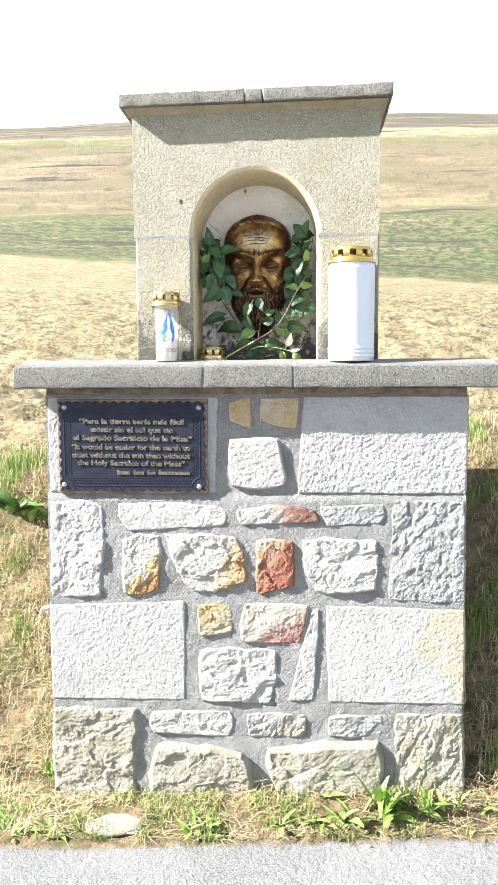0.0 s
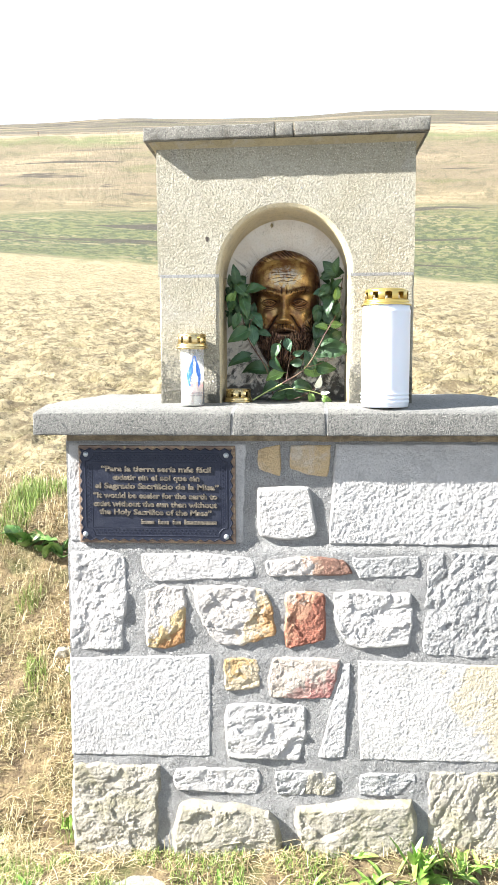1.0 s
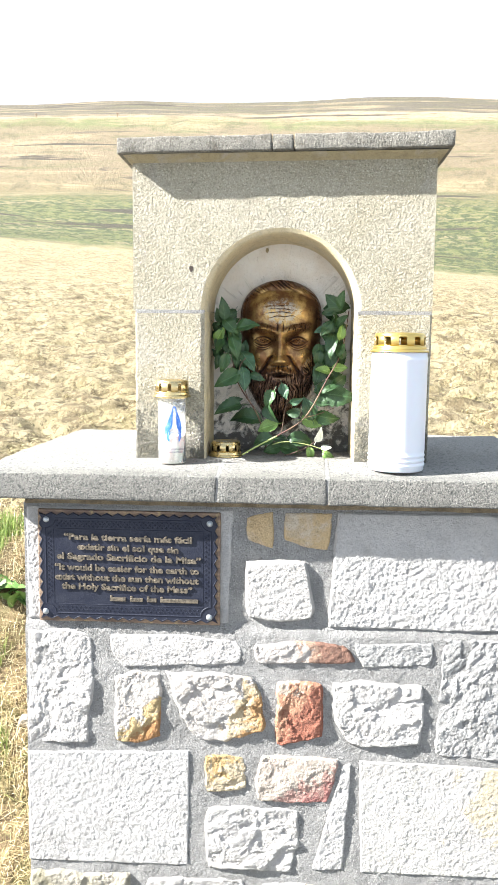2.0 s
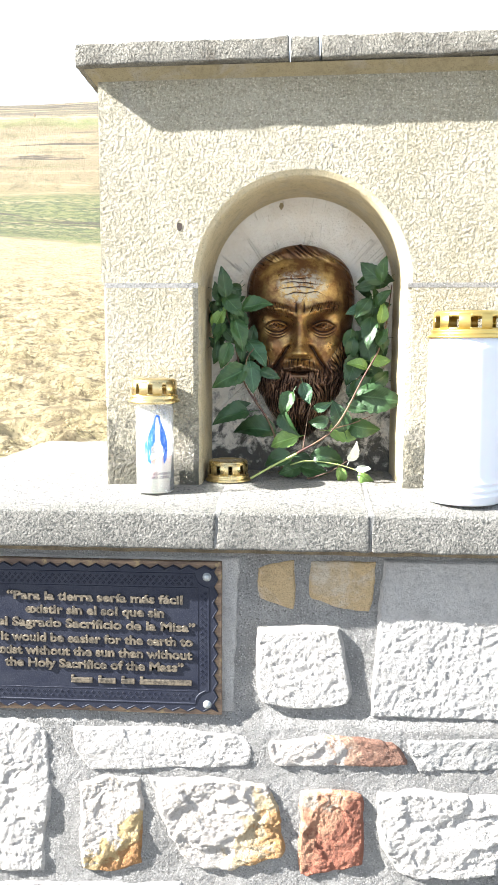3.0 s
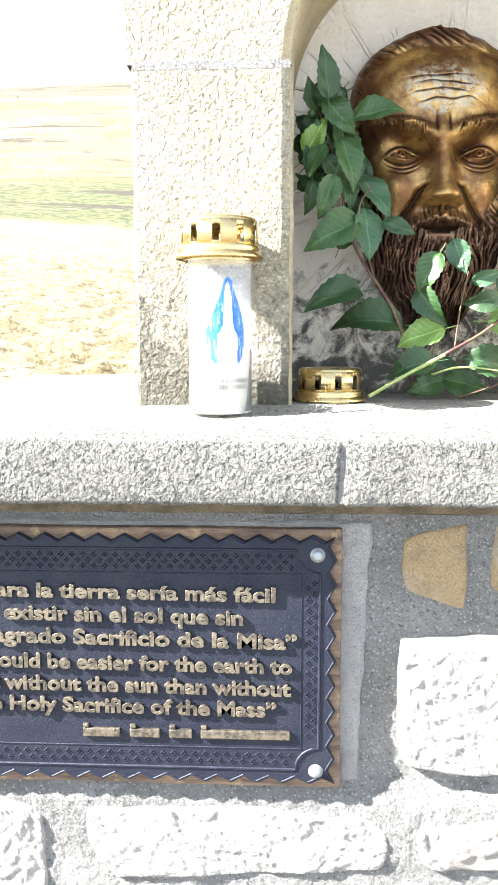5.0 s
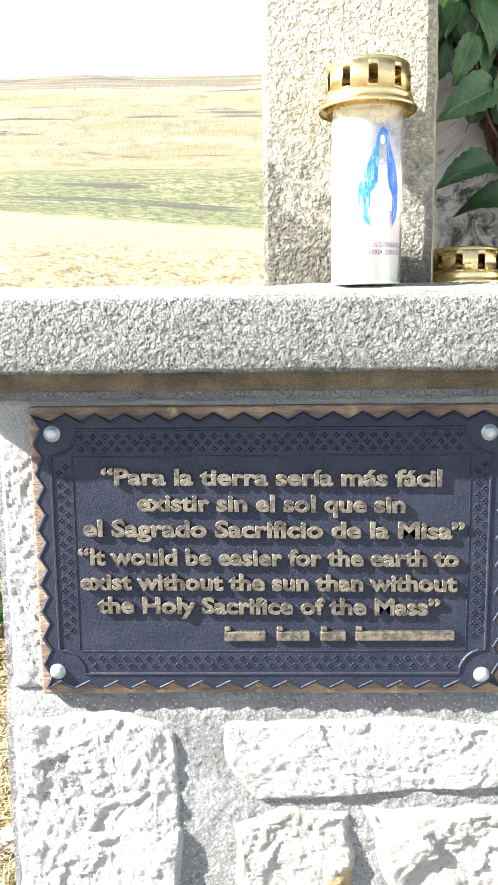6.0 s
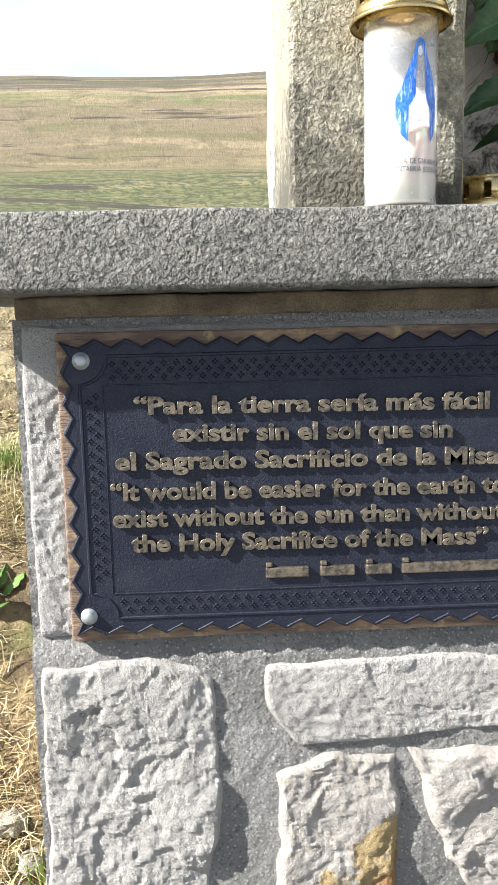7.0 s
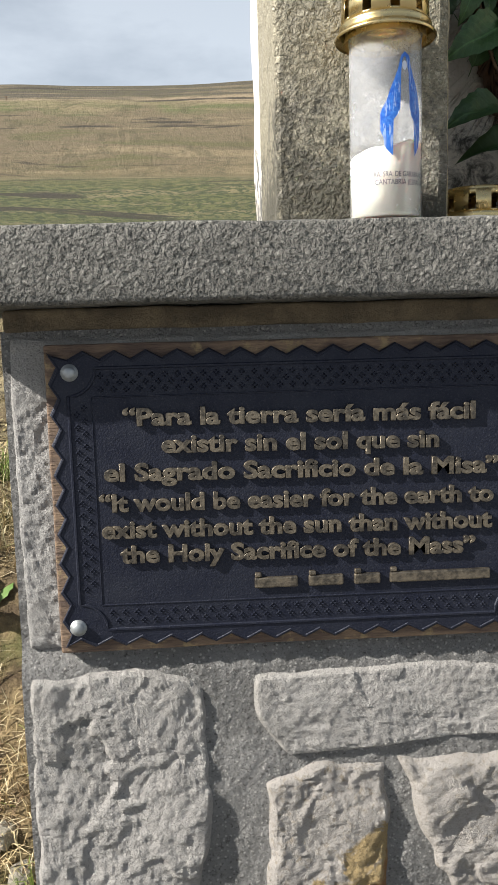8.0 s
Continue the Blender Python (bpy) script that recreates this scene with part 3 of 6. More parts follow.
# second and third courses
stone(-0.598, 0.820, -0.426, 0.823, -0.455, 0.541, -0.602, 0.537, M_WHITE, 0.014, 0.0065, (0.04, 0.5, 0.1, 0.05), 36, grain=14, lie=1.0)
stone(-0.420, 0.822, -0.098, 0.811, -0.099, 0.745, -0.388, 0.722, M_WHITE, 0.014, 0.0035, (0.3, 0.45, 0.3, 0.5), 7, grain=18, lie=0.1)
stone(-0.090, 0.806, 0.128, 0.812, 0.164, 0.752, -0.082, 0.742, M_STAIN_D, 0.016, 0.006, (0.4, 0.3, 0.35, 0.5), 8, grain=17, lie=0.5, label="white stone with rust-red veins")
stone(0.130, 0.812, 0.321, 0.819, 0.318, 0.754, 0.158, 0.742, M_GREY, 0.013, 0.0045, (0.2, 0.3, 0.6, 0.3), 9, grain=22)
stone(0.332, 0.829, 0.533, 0.828, 0.536, 0.539, 0.319, 0.544, M_GREY, 0.012, 0.0068, 0.05, 10, grain=22, lie=0.9)
stone(-0.405, 0.720, -0.285, 0.736, -0.279, 0.560, -0.398, 0.543, M_STAIN_A, 0.017, 0.0085, (0.4, 0.2, 0.35, 0.45), 11, grain=12, lie=0.9, label="white stone with an ochre corner")
stone(-0.286, 0.734, -0.066, 0.732, -0.038, 0.582, -0.225, 0.546, M_STAIN_B, 0.018, 0.0095, (0.2, 0.5, 0.5, 0.75), 12, grain=11, lie=0.4, label="white stone with an ochre side")
stone(-0.036, 0.722, 0.084, 0.720, 0.087, 0.580, -0.036, 0.546, M_STAIN_C, 0.017, 0.0085, (0.45, 0.4, 0.3, 0.3), 13, grain=13, lie=1.2, label="rust-red stone")
stone(0.082, 0.724, 0.306, 0.724, 0.306, 0.566, 0.116, 0.552, M_WHITE, 0.018, 0.0095, (0.3, 0.35, 0.35, 0.6), 14, grain=10, lie=0.5)
# fourth course
stone(-0.606, 0.530, -0.217, 0.546, -0.219, 0.252, -0.608, 0.247, M_WHITE_SAWN, 0.013, 0.0018, 0.02, 15, grain=60, label="large pale sawn block")
stone(-0.197, 0.536, -0.089, 0.541, -0.083, 0.450, -0.190, 0.428, M_STAIN_E, 0.014, 0.0085, 0.25, 16, grain=14, lie=0.2, label="ochre and white stone")
stone(-0.076, 0.541, 0.122, 0.545, 0.104, 0.416, -0.085, 0.418, M_STAIN_F, 0.016, 0.0065, (0.4, 0.2, 0.35, 0.45), 17, grain=13, lie=0.3, label="pinkish stone")
stone(-0.192, 0.418, 0.042, 0.416, 0.022, 0.250, -0.192, 0.243, M_WHITE, 0.016, 0.0095, (0.3, 0.35, 0.25, 0.25), 18, grain=10, lie=0.4)
stone(0.125, 0.528, 0.146, 0.536, 0.136, 0.259, 0.050, 0.255, M_WHITE_SAWN, 0.014, 0.0035, 0.1, 19, grain=25)
stone(0.153, 0.540, 0.538, 0.533, 0.540, 0.257, 0.164, 0.255, M_STAIN_G, 0.013, 0.0018, 0.03, 20, grain=60, label="large yellow-stained sawn block")
# bottom courses
stone(-0.609, 0.235, -0.352, 0.242, -0.372, -0.09, -0.611, -0.09, M_MOSSY, 0.018, 0.012, 0.12, 21, grain=9, lie=0.2, label="rough lichened corner stone")
stone(-0.334, 0.232, -0.083, 0.240, -0.092, 0.147, -0.329, 0.156, M_WHITE, 0.015, 0.007, 0.35, 22, grain=14, lie=0.2)
stone(-0.066, 0.228, 0.062, 0.238, 0.020, 0.150, -0.052, 0.150, M_GREY, 0.014, 0.007, 0.3, 23, grain=15)
stone(0.026, 0.232, 0.122, 0.236, 0.108, 0.156, 0.016, 0.152, M_MOSSY, 0.014, 0.007, 0.3, 28, grain=15)
stone(0.158, 0.232, 0.326, 0.238, 0.322, 0.163, 0.160, 0.155, M_GREY, 0.014, 0.007, 0.3, 24, grain=18, lie=0.1)
stone(-0.325, 0.152, -0.050, 0.124, -0.022, -0.04, -0.350, -0.06, M_MOSSY, 0.032, 0.0095, (0.5, 0.5, 0.3, 0.5), 25, grain=8, lie=0.3, label="big rounded lichened stone")
stone(-0.035, 0.138, 0.322, 0.165, 0.332, -0.03, 0.03, -0.04, M_MOSSY, 0.032, 0.0105, (0.5, 0.3, 0.3, 0.55), 26, grain=8, lie=0.5, label="big rounded lichened stone")
stone(0.344, 0.245, 0.540, 0.243, 0.545, -0.02, 0.343, -0.02, M_MOSSY, 0.015, 0.009, 0.08, 27, grain=16, lie=1.0, label="rough lichened corner stone")

# side faces of the plinth: a few large blocks
for side, sx in (("l", -0.607), ("r", 0.537)):
    for i, (z0, z1, y0, y1) in enumerate(((-0.1, 0.24, 2.04, 2.64), (0.25, 0.53, 2.04, 2.36), (0.25, 0.53, 2.38, 2.65), (0.545, 0.82, 2.04, 2.3), (0.545, 0.82, 2.32, 2.65), (0.835, 1.1, 2.04, 2.64))):
        xa, xb = (sx + 0.001, sx + 0.05) if side == "l" else (sx - 0.05, sx - 0.001)
        part("stone", rough_box(xa, xb, y0, y1, z0, z1, 0.03, 0.005, 0.008, i + 3.0), M_WHITE_SAWN, shrine)

# ledge of three slabs, their tops falling to the front
LEDGE_TOP = 1.180


def ledge_z(y):
    return LEDGE_TOP + 0.0165 * min(1.0, max(0.0, (y - 1.968) / 0.13))


def weathered(bm):
    for v in bm.verts:
        if v.co.z > 1.16:
            v.co.z += ledge_z(v.co.y) - LEDGE_TOP
    return bm


for i, (x0, x1) in enumerate(((-0.668, -0.1605), (-0.1575, 0.0735), (0.0765, 0.606))):
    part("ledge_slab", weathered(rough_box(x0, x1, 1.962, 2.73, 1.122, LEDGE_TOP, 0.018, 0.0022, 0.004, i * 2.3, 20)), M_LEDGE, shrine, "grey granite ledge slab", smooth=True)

# pillar with the niche
PY0, PY1, NICHE_Y = 2.112, 2.46, 2.29
NX, NR, SPRING = -0.033, 0.169, 1.533


def jambs(x0, x1, inner_right, seed):
    """A jamb block whose inner front arris is rounded like the arch."""
    prof = [(PY0 + 0.012, 0.0), (PY0 + 0.0035, 0.0035), (PY0, 0.012)]
    inner, outer, sgn = (x1, x0, -1) if inner_right else (x0, x1, 1)
    ring = [(inner, NICHE_Y + 0.02)] + [(inner + sgn * g, y) for y, g in prof] + [(outer - sgn * 0.004, PY0), (outer, PY0 + 0.004), (outer, NICHE_Y + 0.02)]
    bm = bmesh.new()
    rows = []
    n = 24
    for k in range(n + 1):
        z = 1.176 + (SPRING - 0.0012 - 1.176) * k / n
        rows.append([bm.verts.new((x + 0.0018 * noise.noise(Vector((seed, z * 30, i))), y + 0.001 * noise.noise(Vector((seed + 4, z * 30, i))), z)) for i, (x, y) in enumerate(ring)])
    for a, b in zip(rows, rows[1:]):
        for i in range(len(ring)):
            j = (i + 1) % len(ring)
            bm.faces.new((a[i], a[j], b[j], b[i])).material_index = 1 if i < 2 else 0
    bm.faces.new(rows[0]), bm.faces.new(rows[-1])
    return bm


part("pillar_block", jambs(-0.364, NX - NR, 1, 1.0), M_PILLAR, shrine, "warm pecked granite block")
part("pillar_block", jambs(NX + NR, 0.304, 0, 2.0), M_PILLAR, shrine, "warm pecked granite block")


def arch_block():
    """The head block: a slab with a half-round opening, its arris rounded."""
    bm = bmesh.new()
    x0, x1, z0, z1 = -0.368, 0.304, SPRING + 0.001, 1.872
    n = 44
    layers = []
    for y, grow in ((PY0 + 0.012, 0.0), (PY0 + 0.0035, 0.0035), (PY0, 0.012), (NICHE_Y + 0.02, None)):
        row_in, row_out = [], []
        for i in range(n + 1):
            a = math.pi * (1 - i / n)
            r = NR + (grow if grow is not None else 0.0)
            row_in.append(bm.verts.new((NX + r * math.cos(a), y, z0 + r * 1.02 * math.sin(a))))
        layers.append(row_in)
    outs = []
    for y in (PY0, NICHE_Y + 0.02):
        row = []
        for i in range(n + 1):
            a = math.pi * (1 - i / n)
            dx, dz = math.cos(a), math.sin(a)
            k = min((x1 - NX) / dx if dx > 1e-6 else 9, (x0 - NX) / dx if dx < -1e-6 else 9, (z1 - z0) / dz if dz > 1e-6 else 9)
            row.append(bm.verts.new((NX + k * dx, y, z0 + k * dz)))
        # square off at the top corners
        outs.append(row)
    for row in outs:
        for cx in (x0, x1):
            near = min(row, key=lambda v: (v.co.x - cx) ** 2 + (v.co.z - z1) ** 2)
            near.co.x, near.co.z = cx, z1
    for a, b in ((layers[2], layers[1]), (layers[1], layers[0])):
        for i in range(n):
            bm.faces.new((a[i], a[i + 1], b[i + 1], b[i])).material_index = 1
    for i in range(n):
        bm.faces.new((layers[0][i], layers[0][i + 1], layers[3][i + 1], layers[3][i])).material_index = 1
        bm.faces.new((outs[0][i], outs[0][i + 1], layers[2][i + 1], layers[2][i]))
        bm.faces.new((outs[1][i], outs[1][i + 1], layers[3][i + 1], layers[3][i]))
        bm.faces.new((outs[0][i], outs[0][i + 1], outs[1][i + 1], outs[1][i]))
    return bm


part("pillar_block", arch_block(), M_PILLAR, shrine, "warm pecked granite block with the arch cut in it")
part("niche_back", rough_box(-0.362, 0.302, NICHE_Y, PY1, LEDGE_TOP, 1.87, 0.03, 0.003, 0.006, 7.0), M_PLASTER, shrine, "rough whitish plaster with dark mould at the foot", smooth=True)

# mortar in the joints of pillar and ledge
part("joint", box_bm(-0.3625, NX - NR - 0.0035, PY0 - 0.0003, 2.28, SPRING - 0.0042, SPRING + 0.0038), M_MORTAR, shrine)
part("joint", box_bm(NX + NR + 0.0035, 0.3025, PY0 - 0.0003, 2.28, SPRING - 0.0042, SPRING + 0.0038), M_MORTAR, shrine)
for x0, x1 in ((NX - NR - 0.01, NX - NR - 0.0006), (NX + NR + 0.0006, NX + NR + 0.01)):
    part("joint", box_bm(x0, x1, PY0 + 0.013, 2.279, SPRING - 0.0035, SPRING + 0.0035), M_SOFFIT, shrine)
for x in (-0.159, 0.075):
    part("joint", weathered(rough_box(x - 0.005, x + 0.005, 1.9635, 2.72, 1.124, LEDGE_TOP - 0.0004, 0.02, 0.0004, 0.0005)), M_MORTAR, shrine)


def chip(x, z, y, r, seed, mat):
    """A small flat patch marking a broken-out chip; a dark mat paints the hollow's shade."""
    bm = bmesh.new()
    pts = [bm.verts.new((x + r * (0.7 + 0.5 * noise.noise(Vector((seed, a, 0)))) * math.cos(a), y - 0.0008, z + 1.5 * r * (0.7 + 0.5 * noise.noise(Vector((seed, a, 3)))) * math.sin(a))) for a in [2 * math.pi * i / 11 for i in range(11)]]
    bm.faces.new(pts)
    ext = bmesh.ops.extrude_face_region(bm, geom=bm.faces[:])
    bmesh.ops.translate(bm, verts=[v for v in ext["geom"] if isinstance(v, bmesh.types.BMVert)], vec=(0, 0.002, 0))
    return part("chip", bm, mat, shrine, "small flat patch for a chip or nail head")


M_HOLE = stone_mat("dark_hole_shade", (0.07, 0.052, 0.04), (0.11, 0.085, 0.065))
# hole in the pillar, its shaded inside painted on as a dark patch
chip(-0.236, 1.628, PY0, 0.0065, 2.0, M_HOLE)
chip(0.012, 1.755, PY0, 0.003, 5.0, M_MORTAR)
# nail in the niche back, drawn with the same small patch
chip(-0.072, 1.691, NICHE_Y - 0.003, 0.006, 8.0, M_COVE)

# the blocks' inner faces take the soffit colour with its painted bounce light
for o in shrine.children:
    if o.name.startswith("pillar_block"):
        o.data.materials.append(M_SOFFIT)
part("joint", rough_box(-0.597, 0.527, 2.012, 2.05, 1.104, 1.1215, 0.015, 0.0018, 0.003, 3.0), M_BED, shrine, "brown-stained bedding joint under the ledge")

# cap: three thin slabs over a stained cove
for i, (x0, x1) in enumerate(((-0.396, -0.057), (-0.054, -0.009), (-0.006, 0.334))):
    ob = part("cap_slab", rough_box(x0, x1, 2.0765, 2.5, 1.874, 1.907, 0.018, 0.0025, 0.003, 4 + i, 22), M_CAP, shrine, "lichen-spotted granite cap slab", smooth=True)
    ob.matrix_basis = Matrix.Translation((-0.03, 0, 1.874)) @ pose(0, 0, 0, 0, -0.9, 0) @ Matrix.Translation((0.03, 0, -1.874 + 0.003))
_cv = bmesh.new()
_a = [_cv.verts.new(p) for p in ((-0.370, PY0 - 0.001, 1.858), (0.306, PY0 - 0.001, 1.866), (0.324, 2.090, 1.880), (-0.386, 2.090, 1.872))]
_b = [_cv.verts.new(p) for p in ((-0.370, PY1 + 0.001, 1.858), (0.306, PY1 + 0.001, 1.866), (0.324, 2.49, 1.880), (-0.386, 2.49, 1.872))]
_cv.faces.new(_a), _cv.faces.new(_b[::-1])
_cv.faces.new((_a[0], _a[3], _b[3], _b[0])), _cv.faces.new((_a[1], _b[1], _b[2], _a[2]))
_cv.faces.new((_a[3], _a[2], _b[2], _b[3])), _cv.faces.new((_a[0], _b[0], _b[1], _a[1]))
part("cove", _cv, M_COVE, shrine, "yellow-stained cove moulding")

# ---- memorial plaque ----
_k = Nodes("weathered_board", 0.75)
_sv = _k.n.new("ShaderNodeMapping")
_k.l.new(_k.world, _sv.inputs["Vector"])
_sv.inputs["Scale"].default_value = (9, 60, 60)
_c = _k.mix(_k.ramp(_k.noise(3, 5, 0.6, _sv.outputs["Vector"]), (0.35, 0.0), (0.65, 1.0)), (0.1, 0.066, 0.05), (0.26, 0.175, 0.11))
_c = _k.mix(_k.ramp(_k.noise(60, 5, 0.65), (0.56, 0.0), (0.66, 0.7)), _c, (0.4, 0.3, 0.15))
_k.color(_c).bump((_k.noise(12, 5, 0.6, _sv.outputs["Vector"]), 0.002))
M_BOARD = _k.mat

_k = Nodes("blue_black_cast_metal", 0.42, 0.12)
_c = _k.mix(_k.ramp(_k.noise(30, 5, 0.65), (0.35, 0.0), (0.7, 1.0)), (0.012, 0.0145, 0.027), (0.022, 0.025, 0.037))
_c = _k.mix(_k.ramp(_k.noise(500, 3, 0.6), (0.55, 0.0), (0.75, 0.5)), _c, (0.08, 0.08, 0.09))
_k.color(_c).rough(_k.ramp(_k.noise(45, 4), (0.3, 0.34), (0.7, 0.55))).bump((_k.noise(700, 3, 0.6), 0.0006), (_k.noise(90, 4), 0.0006))
_k.bsdf.inputs["Specular IOR Level"].default_value = 0.24
M_PLATE = _k.mat

_k = Nodes("worn_bronze_letters", 0.38, 0.8)
_c = _k.mix(_k.ramp(_k.noise(140, 4, 0.6), (0.42, 0.0), (0.6, 1.0)), (0.25, 0.21, 0.155), (0.1, 0.088, 0.072))
_k.color(_c).bump((_k.noise(500, 3), 0.0006))
M_LETTER = _k.mat
_k = Nodes("grey_rivet", 0.5, 0.6)
_k.color(_k.mix(_k.noise(150, 3), (0.22, 0.24, 0.25), (0.5, 0.52, 0.52)))
M_RIVET = _k.mat

plaque = thing("memorial_plaque", "blue-black cast metal plaque with raised bronze text on a board", "plaque", at=(-0.36, 2.012, 0.965))
PL = Matrix.Translation((0.36, -2.012, -0.965))
BX0, BX1, BZ0, BZ1 = -0.5635, -0.1555, 0.8375, 1.0925
part("backing_board", (lambda b: (b.transform(PL), b)[1])(rough_box(BX0, BX1, 2.003, 2.018, BZ0, BZ1, 0.03, 0.0008, 0.002, 5.0)), M_BOARD, plaque, "brown weathered wooden board")


def tooth_line():
    """The outline of the plate, its four edges cut to teeth."""
    x0, x1, z0, z1, amp = -0.5605, -0.1605, 0.8425, 1.0875, 0.0068
    nx, nz = 16, 10
    pts = []
    for i in range(nx):
        pts += [(x0 + (x1 - x0) * (i + 0.12) / nx, z1 - (0 if i else 0.003)), (x0 + (x1 - x0) * (i + 0.62) / nx, z1 - amp)]
    pts.append((x1 - 0.002, z1 - 0.002))
    for i in range(nz):
        pts += [(x1 - amp, z1 + (z0 - z1) * (i + 0.45) / nz), (x1, z1 + (z0 - z1) * (i + 0.95) / nz)]
    for i in range(nx):
        pts += [(x1 + (x0 - x1) * (i + 0.45) / nx, z0 + amp), (x1 + (x0 - x1) * (i + 0.95) / nx, z0 + 0.0005)]
    for i in range(nz):
        pts += [(x0 + amp, z0 + (z1 - z0) * (i + 0.5) / nz), (x0, z0 + (z1 - z0) * (i + 0.95) / nz)]
    return pts


def zigzag_plate():
    pts = tooth_line()
    bm = bmesh.new()
    front = [bm.verts.new((x, 1.9985, z)) for x, z in pts]
    mid = [bm.verts.new((x, 1.9995, z)) for x, z in pts]
    cx, cz = -0.3605, 0.965
    for v in front:
        v.co.x += (cx - v.co.x) * 0.005
        v.co.z += (cz - v.co.z) * 0.008
    back = [bm.verts.new((x, 2.0035, z)) for x, z in pts]
    bm.faces.new(front)
    for a, b in ((front, mid), (mid, back)):
        for i in range(len(a)):
            j = (i + 1) % len(a)
            bm.faces.new((a[i], a[j], b[j], b[i]))
    bm.transform(PL)
    return bm


plate = part("plate", zigzag_plate(), M_PLATE, plaque, "blue-black metal plate with toothed edge")


def bead(points, r, closed=True):
    """A thin raised bead along a line in the plane of the plaque."""
    bm = bmesh.new()
    n = len(points)
    rings = []
    for i, (x, z) in enumerate(points):
        a, b = Vector(points[(i - 1) % n] if closed or i else points[i]), Vector(points[(i + 1) % n] if closed or i < n - 1 else points[i])
        d = (b - a).normalized()
        s = Vector((-d.y, d.x))
        rings.append([bm.verts.new((x + s.x * r * k, 1.9985 - h, z + s.y * r * k)) for k, h in ((-1.3, 0), (-0.6, r * 0.9), (0.6, r * 0.9), (1.3, 0))])
    for i in range(n if closed else n - 1):
        p, q = rings[i], rings[(i + 1) % n]
        for k in range(3):
            bm.faces.new((p[k], p[k + 1], q[k + 1], q[k]))
    bm.transform(PL)
    return bm


def notched(x0, x1, z0, z1, r):
    """A rectangle with hollow quarter-round corners."""
    out = []
    for cx, cz, a0 in ((x0, z0, 0), (x0, z1, -90), (x1, z1, 180), (x1, z0, 90)):
        for k in range(7):
            a = radians(a0 + 15 * k)
            out.append((cx + r * math.cos(a), cz + r * math.sin(a)))
    return out


part("edge_bead", bead([(x + (-0.3605 - x) * 0.011, z + (0.965 - z) * 0.018) for x, z in tooth_line()], 0.0008), M_PLATE, plaque)
part("border_bead", bead(notched(-0.545, -0.176, 0.858, 1.0735, 0.022), 0.0011), M_PLATE, plaque)
part("panel_bead", bead([(-0.527, 0.879), (-0.527, 1.0505), (-0.193, 1.0505), (-0.193, 0.879)], 0.0006), M_PLATE, plaque)


def star_pattern():
    bm = bmesh.new()

    def star(x, z):
        for dx, dz in ((1, 0), (0, 1), (-1, 0), (0, -1)):
            c = Vector((x + dx * 0.0017, 1.9985, z + dz * 0.0017))
            ring = [bm.verts.new(c + Vector((0.0012 * math.cos(t), 0, 0.0012 * math.sin(t)))) for t in [k * math.pi / 2 + 0.78 for k in range(4)]]
            tip = bm.verts.new(c + Vector((0, -0.0014, 0)))
            for i in range(4):
                bm.faces.new((ring[i], ring[(i + 1) % 4], tip))
    for r, z in enumerate((1.0675, 1.0620, 1.0565)):
        for i in range(32):
            x = -0.519 + i * 0.0102 + (0.005 if r % 2 else 0)
            if x < -0.2:
                star(x, z)
    for r, z in enumerate((0.8725, 0.8655)):
        for i in range(32):
            x = -0.519 + i * 0.0102 + (0.005 if r % 2 else 0)
            if x < -0.2:
                star(x, z)
    for x0 in (-0.541, -0.189):
        for c in range(2):
            for i in range(15):
                star(x0 + 0.006 * c + 0.002, 0.893 + i * 0.0103 + (0.005 if c else 0))
    bm.transform(PL)
    return bm


part("star_pattern", star_pattern(), M_PLATE, plaque)
for x, z in ((-0.543, 1.0705), (-0.5475, 0.8605), (-0.1785, 1.069), (-0.1785, 0.857)):
    bm = lathe([(0.007, 0.0), (0.007, 0.0006), (0.0054, 0.001), (0.005, 0.0026), (0.0036, 0.004), (0.0, 0.0046)], 20)
    bm.transform(PL @ Matrix.Translation((x, 1.9985, z)) @ pose(0, 0, 0, 90, 0, 0))
    part("rivet", bm, M_RIVET, plaque, "grey domed rivet", smooth=True)


def text_mesh(body, bold, extrude, bevel):
    cu = bpy.data.curves.new("text", "FONT")
    cu.body, cu.size, cu.offset, cu.extrude, cu.bevel_depth, cu.resolution_u = body, 1.0, bold, extrude, bevel, 3
    tmp = new("text", cu)
    bpy.context.view_layer.update()
    me = bpy.data.meshes.new_from_object(tmp.evaluated_get(bpy.context.evaluated_depsgraph_get()))
    bpy.data.objects.remove(tmp)
    bpy.data.curves.remove(cu)
    return me


def raised_line(body, x0, x1, base, drop):
    """One line of raised letters from x0 to x1, its foot at base, falling by drop to the right."""
    me = text_mesh(body, 0.026, 0.09, 0.015)
    xs = [v.co.x for v in me.vertices]
    k = (x1 - x0) / (max(xs) - min(xs))
    lean = math.atan2(-drop, x1 - x0)
    me.transform(PL @ Matrix.Translation((x0, 1.9975, base)) @ Matrix.Rotation(-lean, 4, "Y") @ pose(0, 0, 0, 90, 0, 0) @ Matrix.Diagonal((k, 0.0192, 0.0192, 1)) @ Matrix.Translation((-min(xs), 0, 0)))
    me.materials.clear()
    me.materials.append(M_LETTER)
    part("lettering", me, M_LETTER, plaque, "raised bronze letters")


raised_line("\u201cPara la tierra ser\u00eda m\u00e1s f\u00e1cil", -0.503, -0.217, 1.0275, 0.003)
raised_line("existir sin el sol que sin", -0.473, -0.247, 1.005, 0.003)
raised_line("el Sagrado Sacrificio de la Misa\u201d", -0.520, -0.197, 0.983, 0.004)
raised_line("\u201cIt would be easier for the earth to", -0.525, -0.201, 0.958, 0.003)
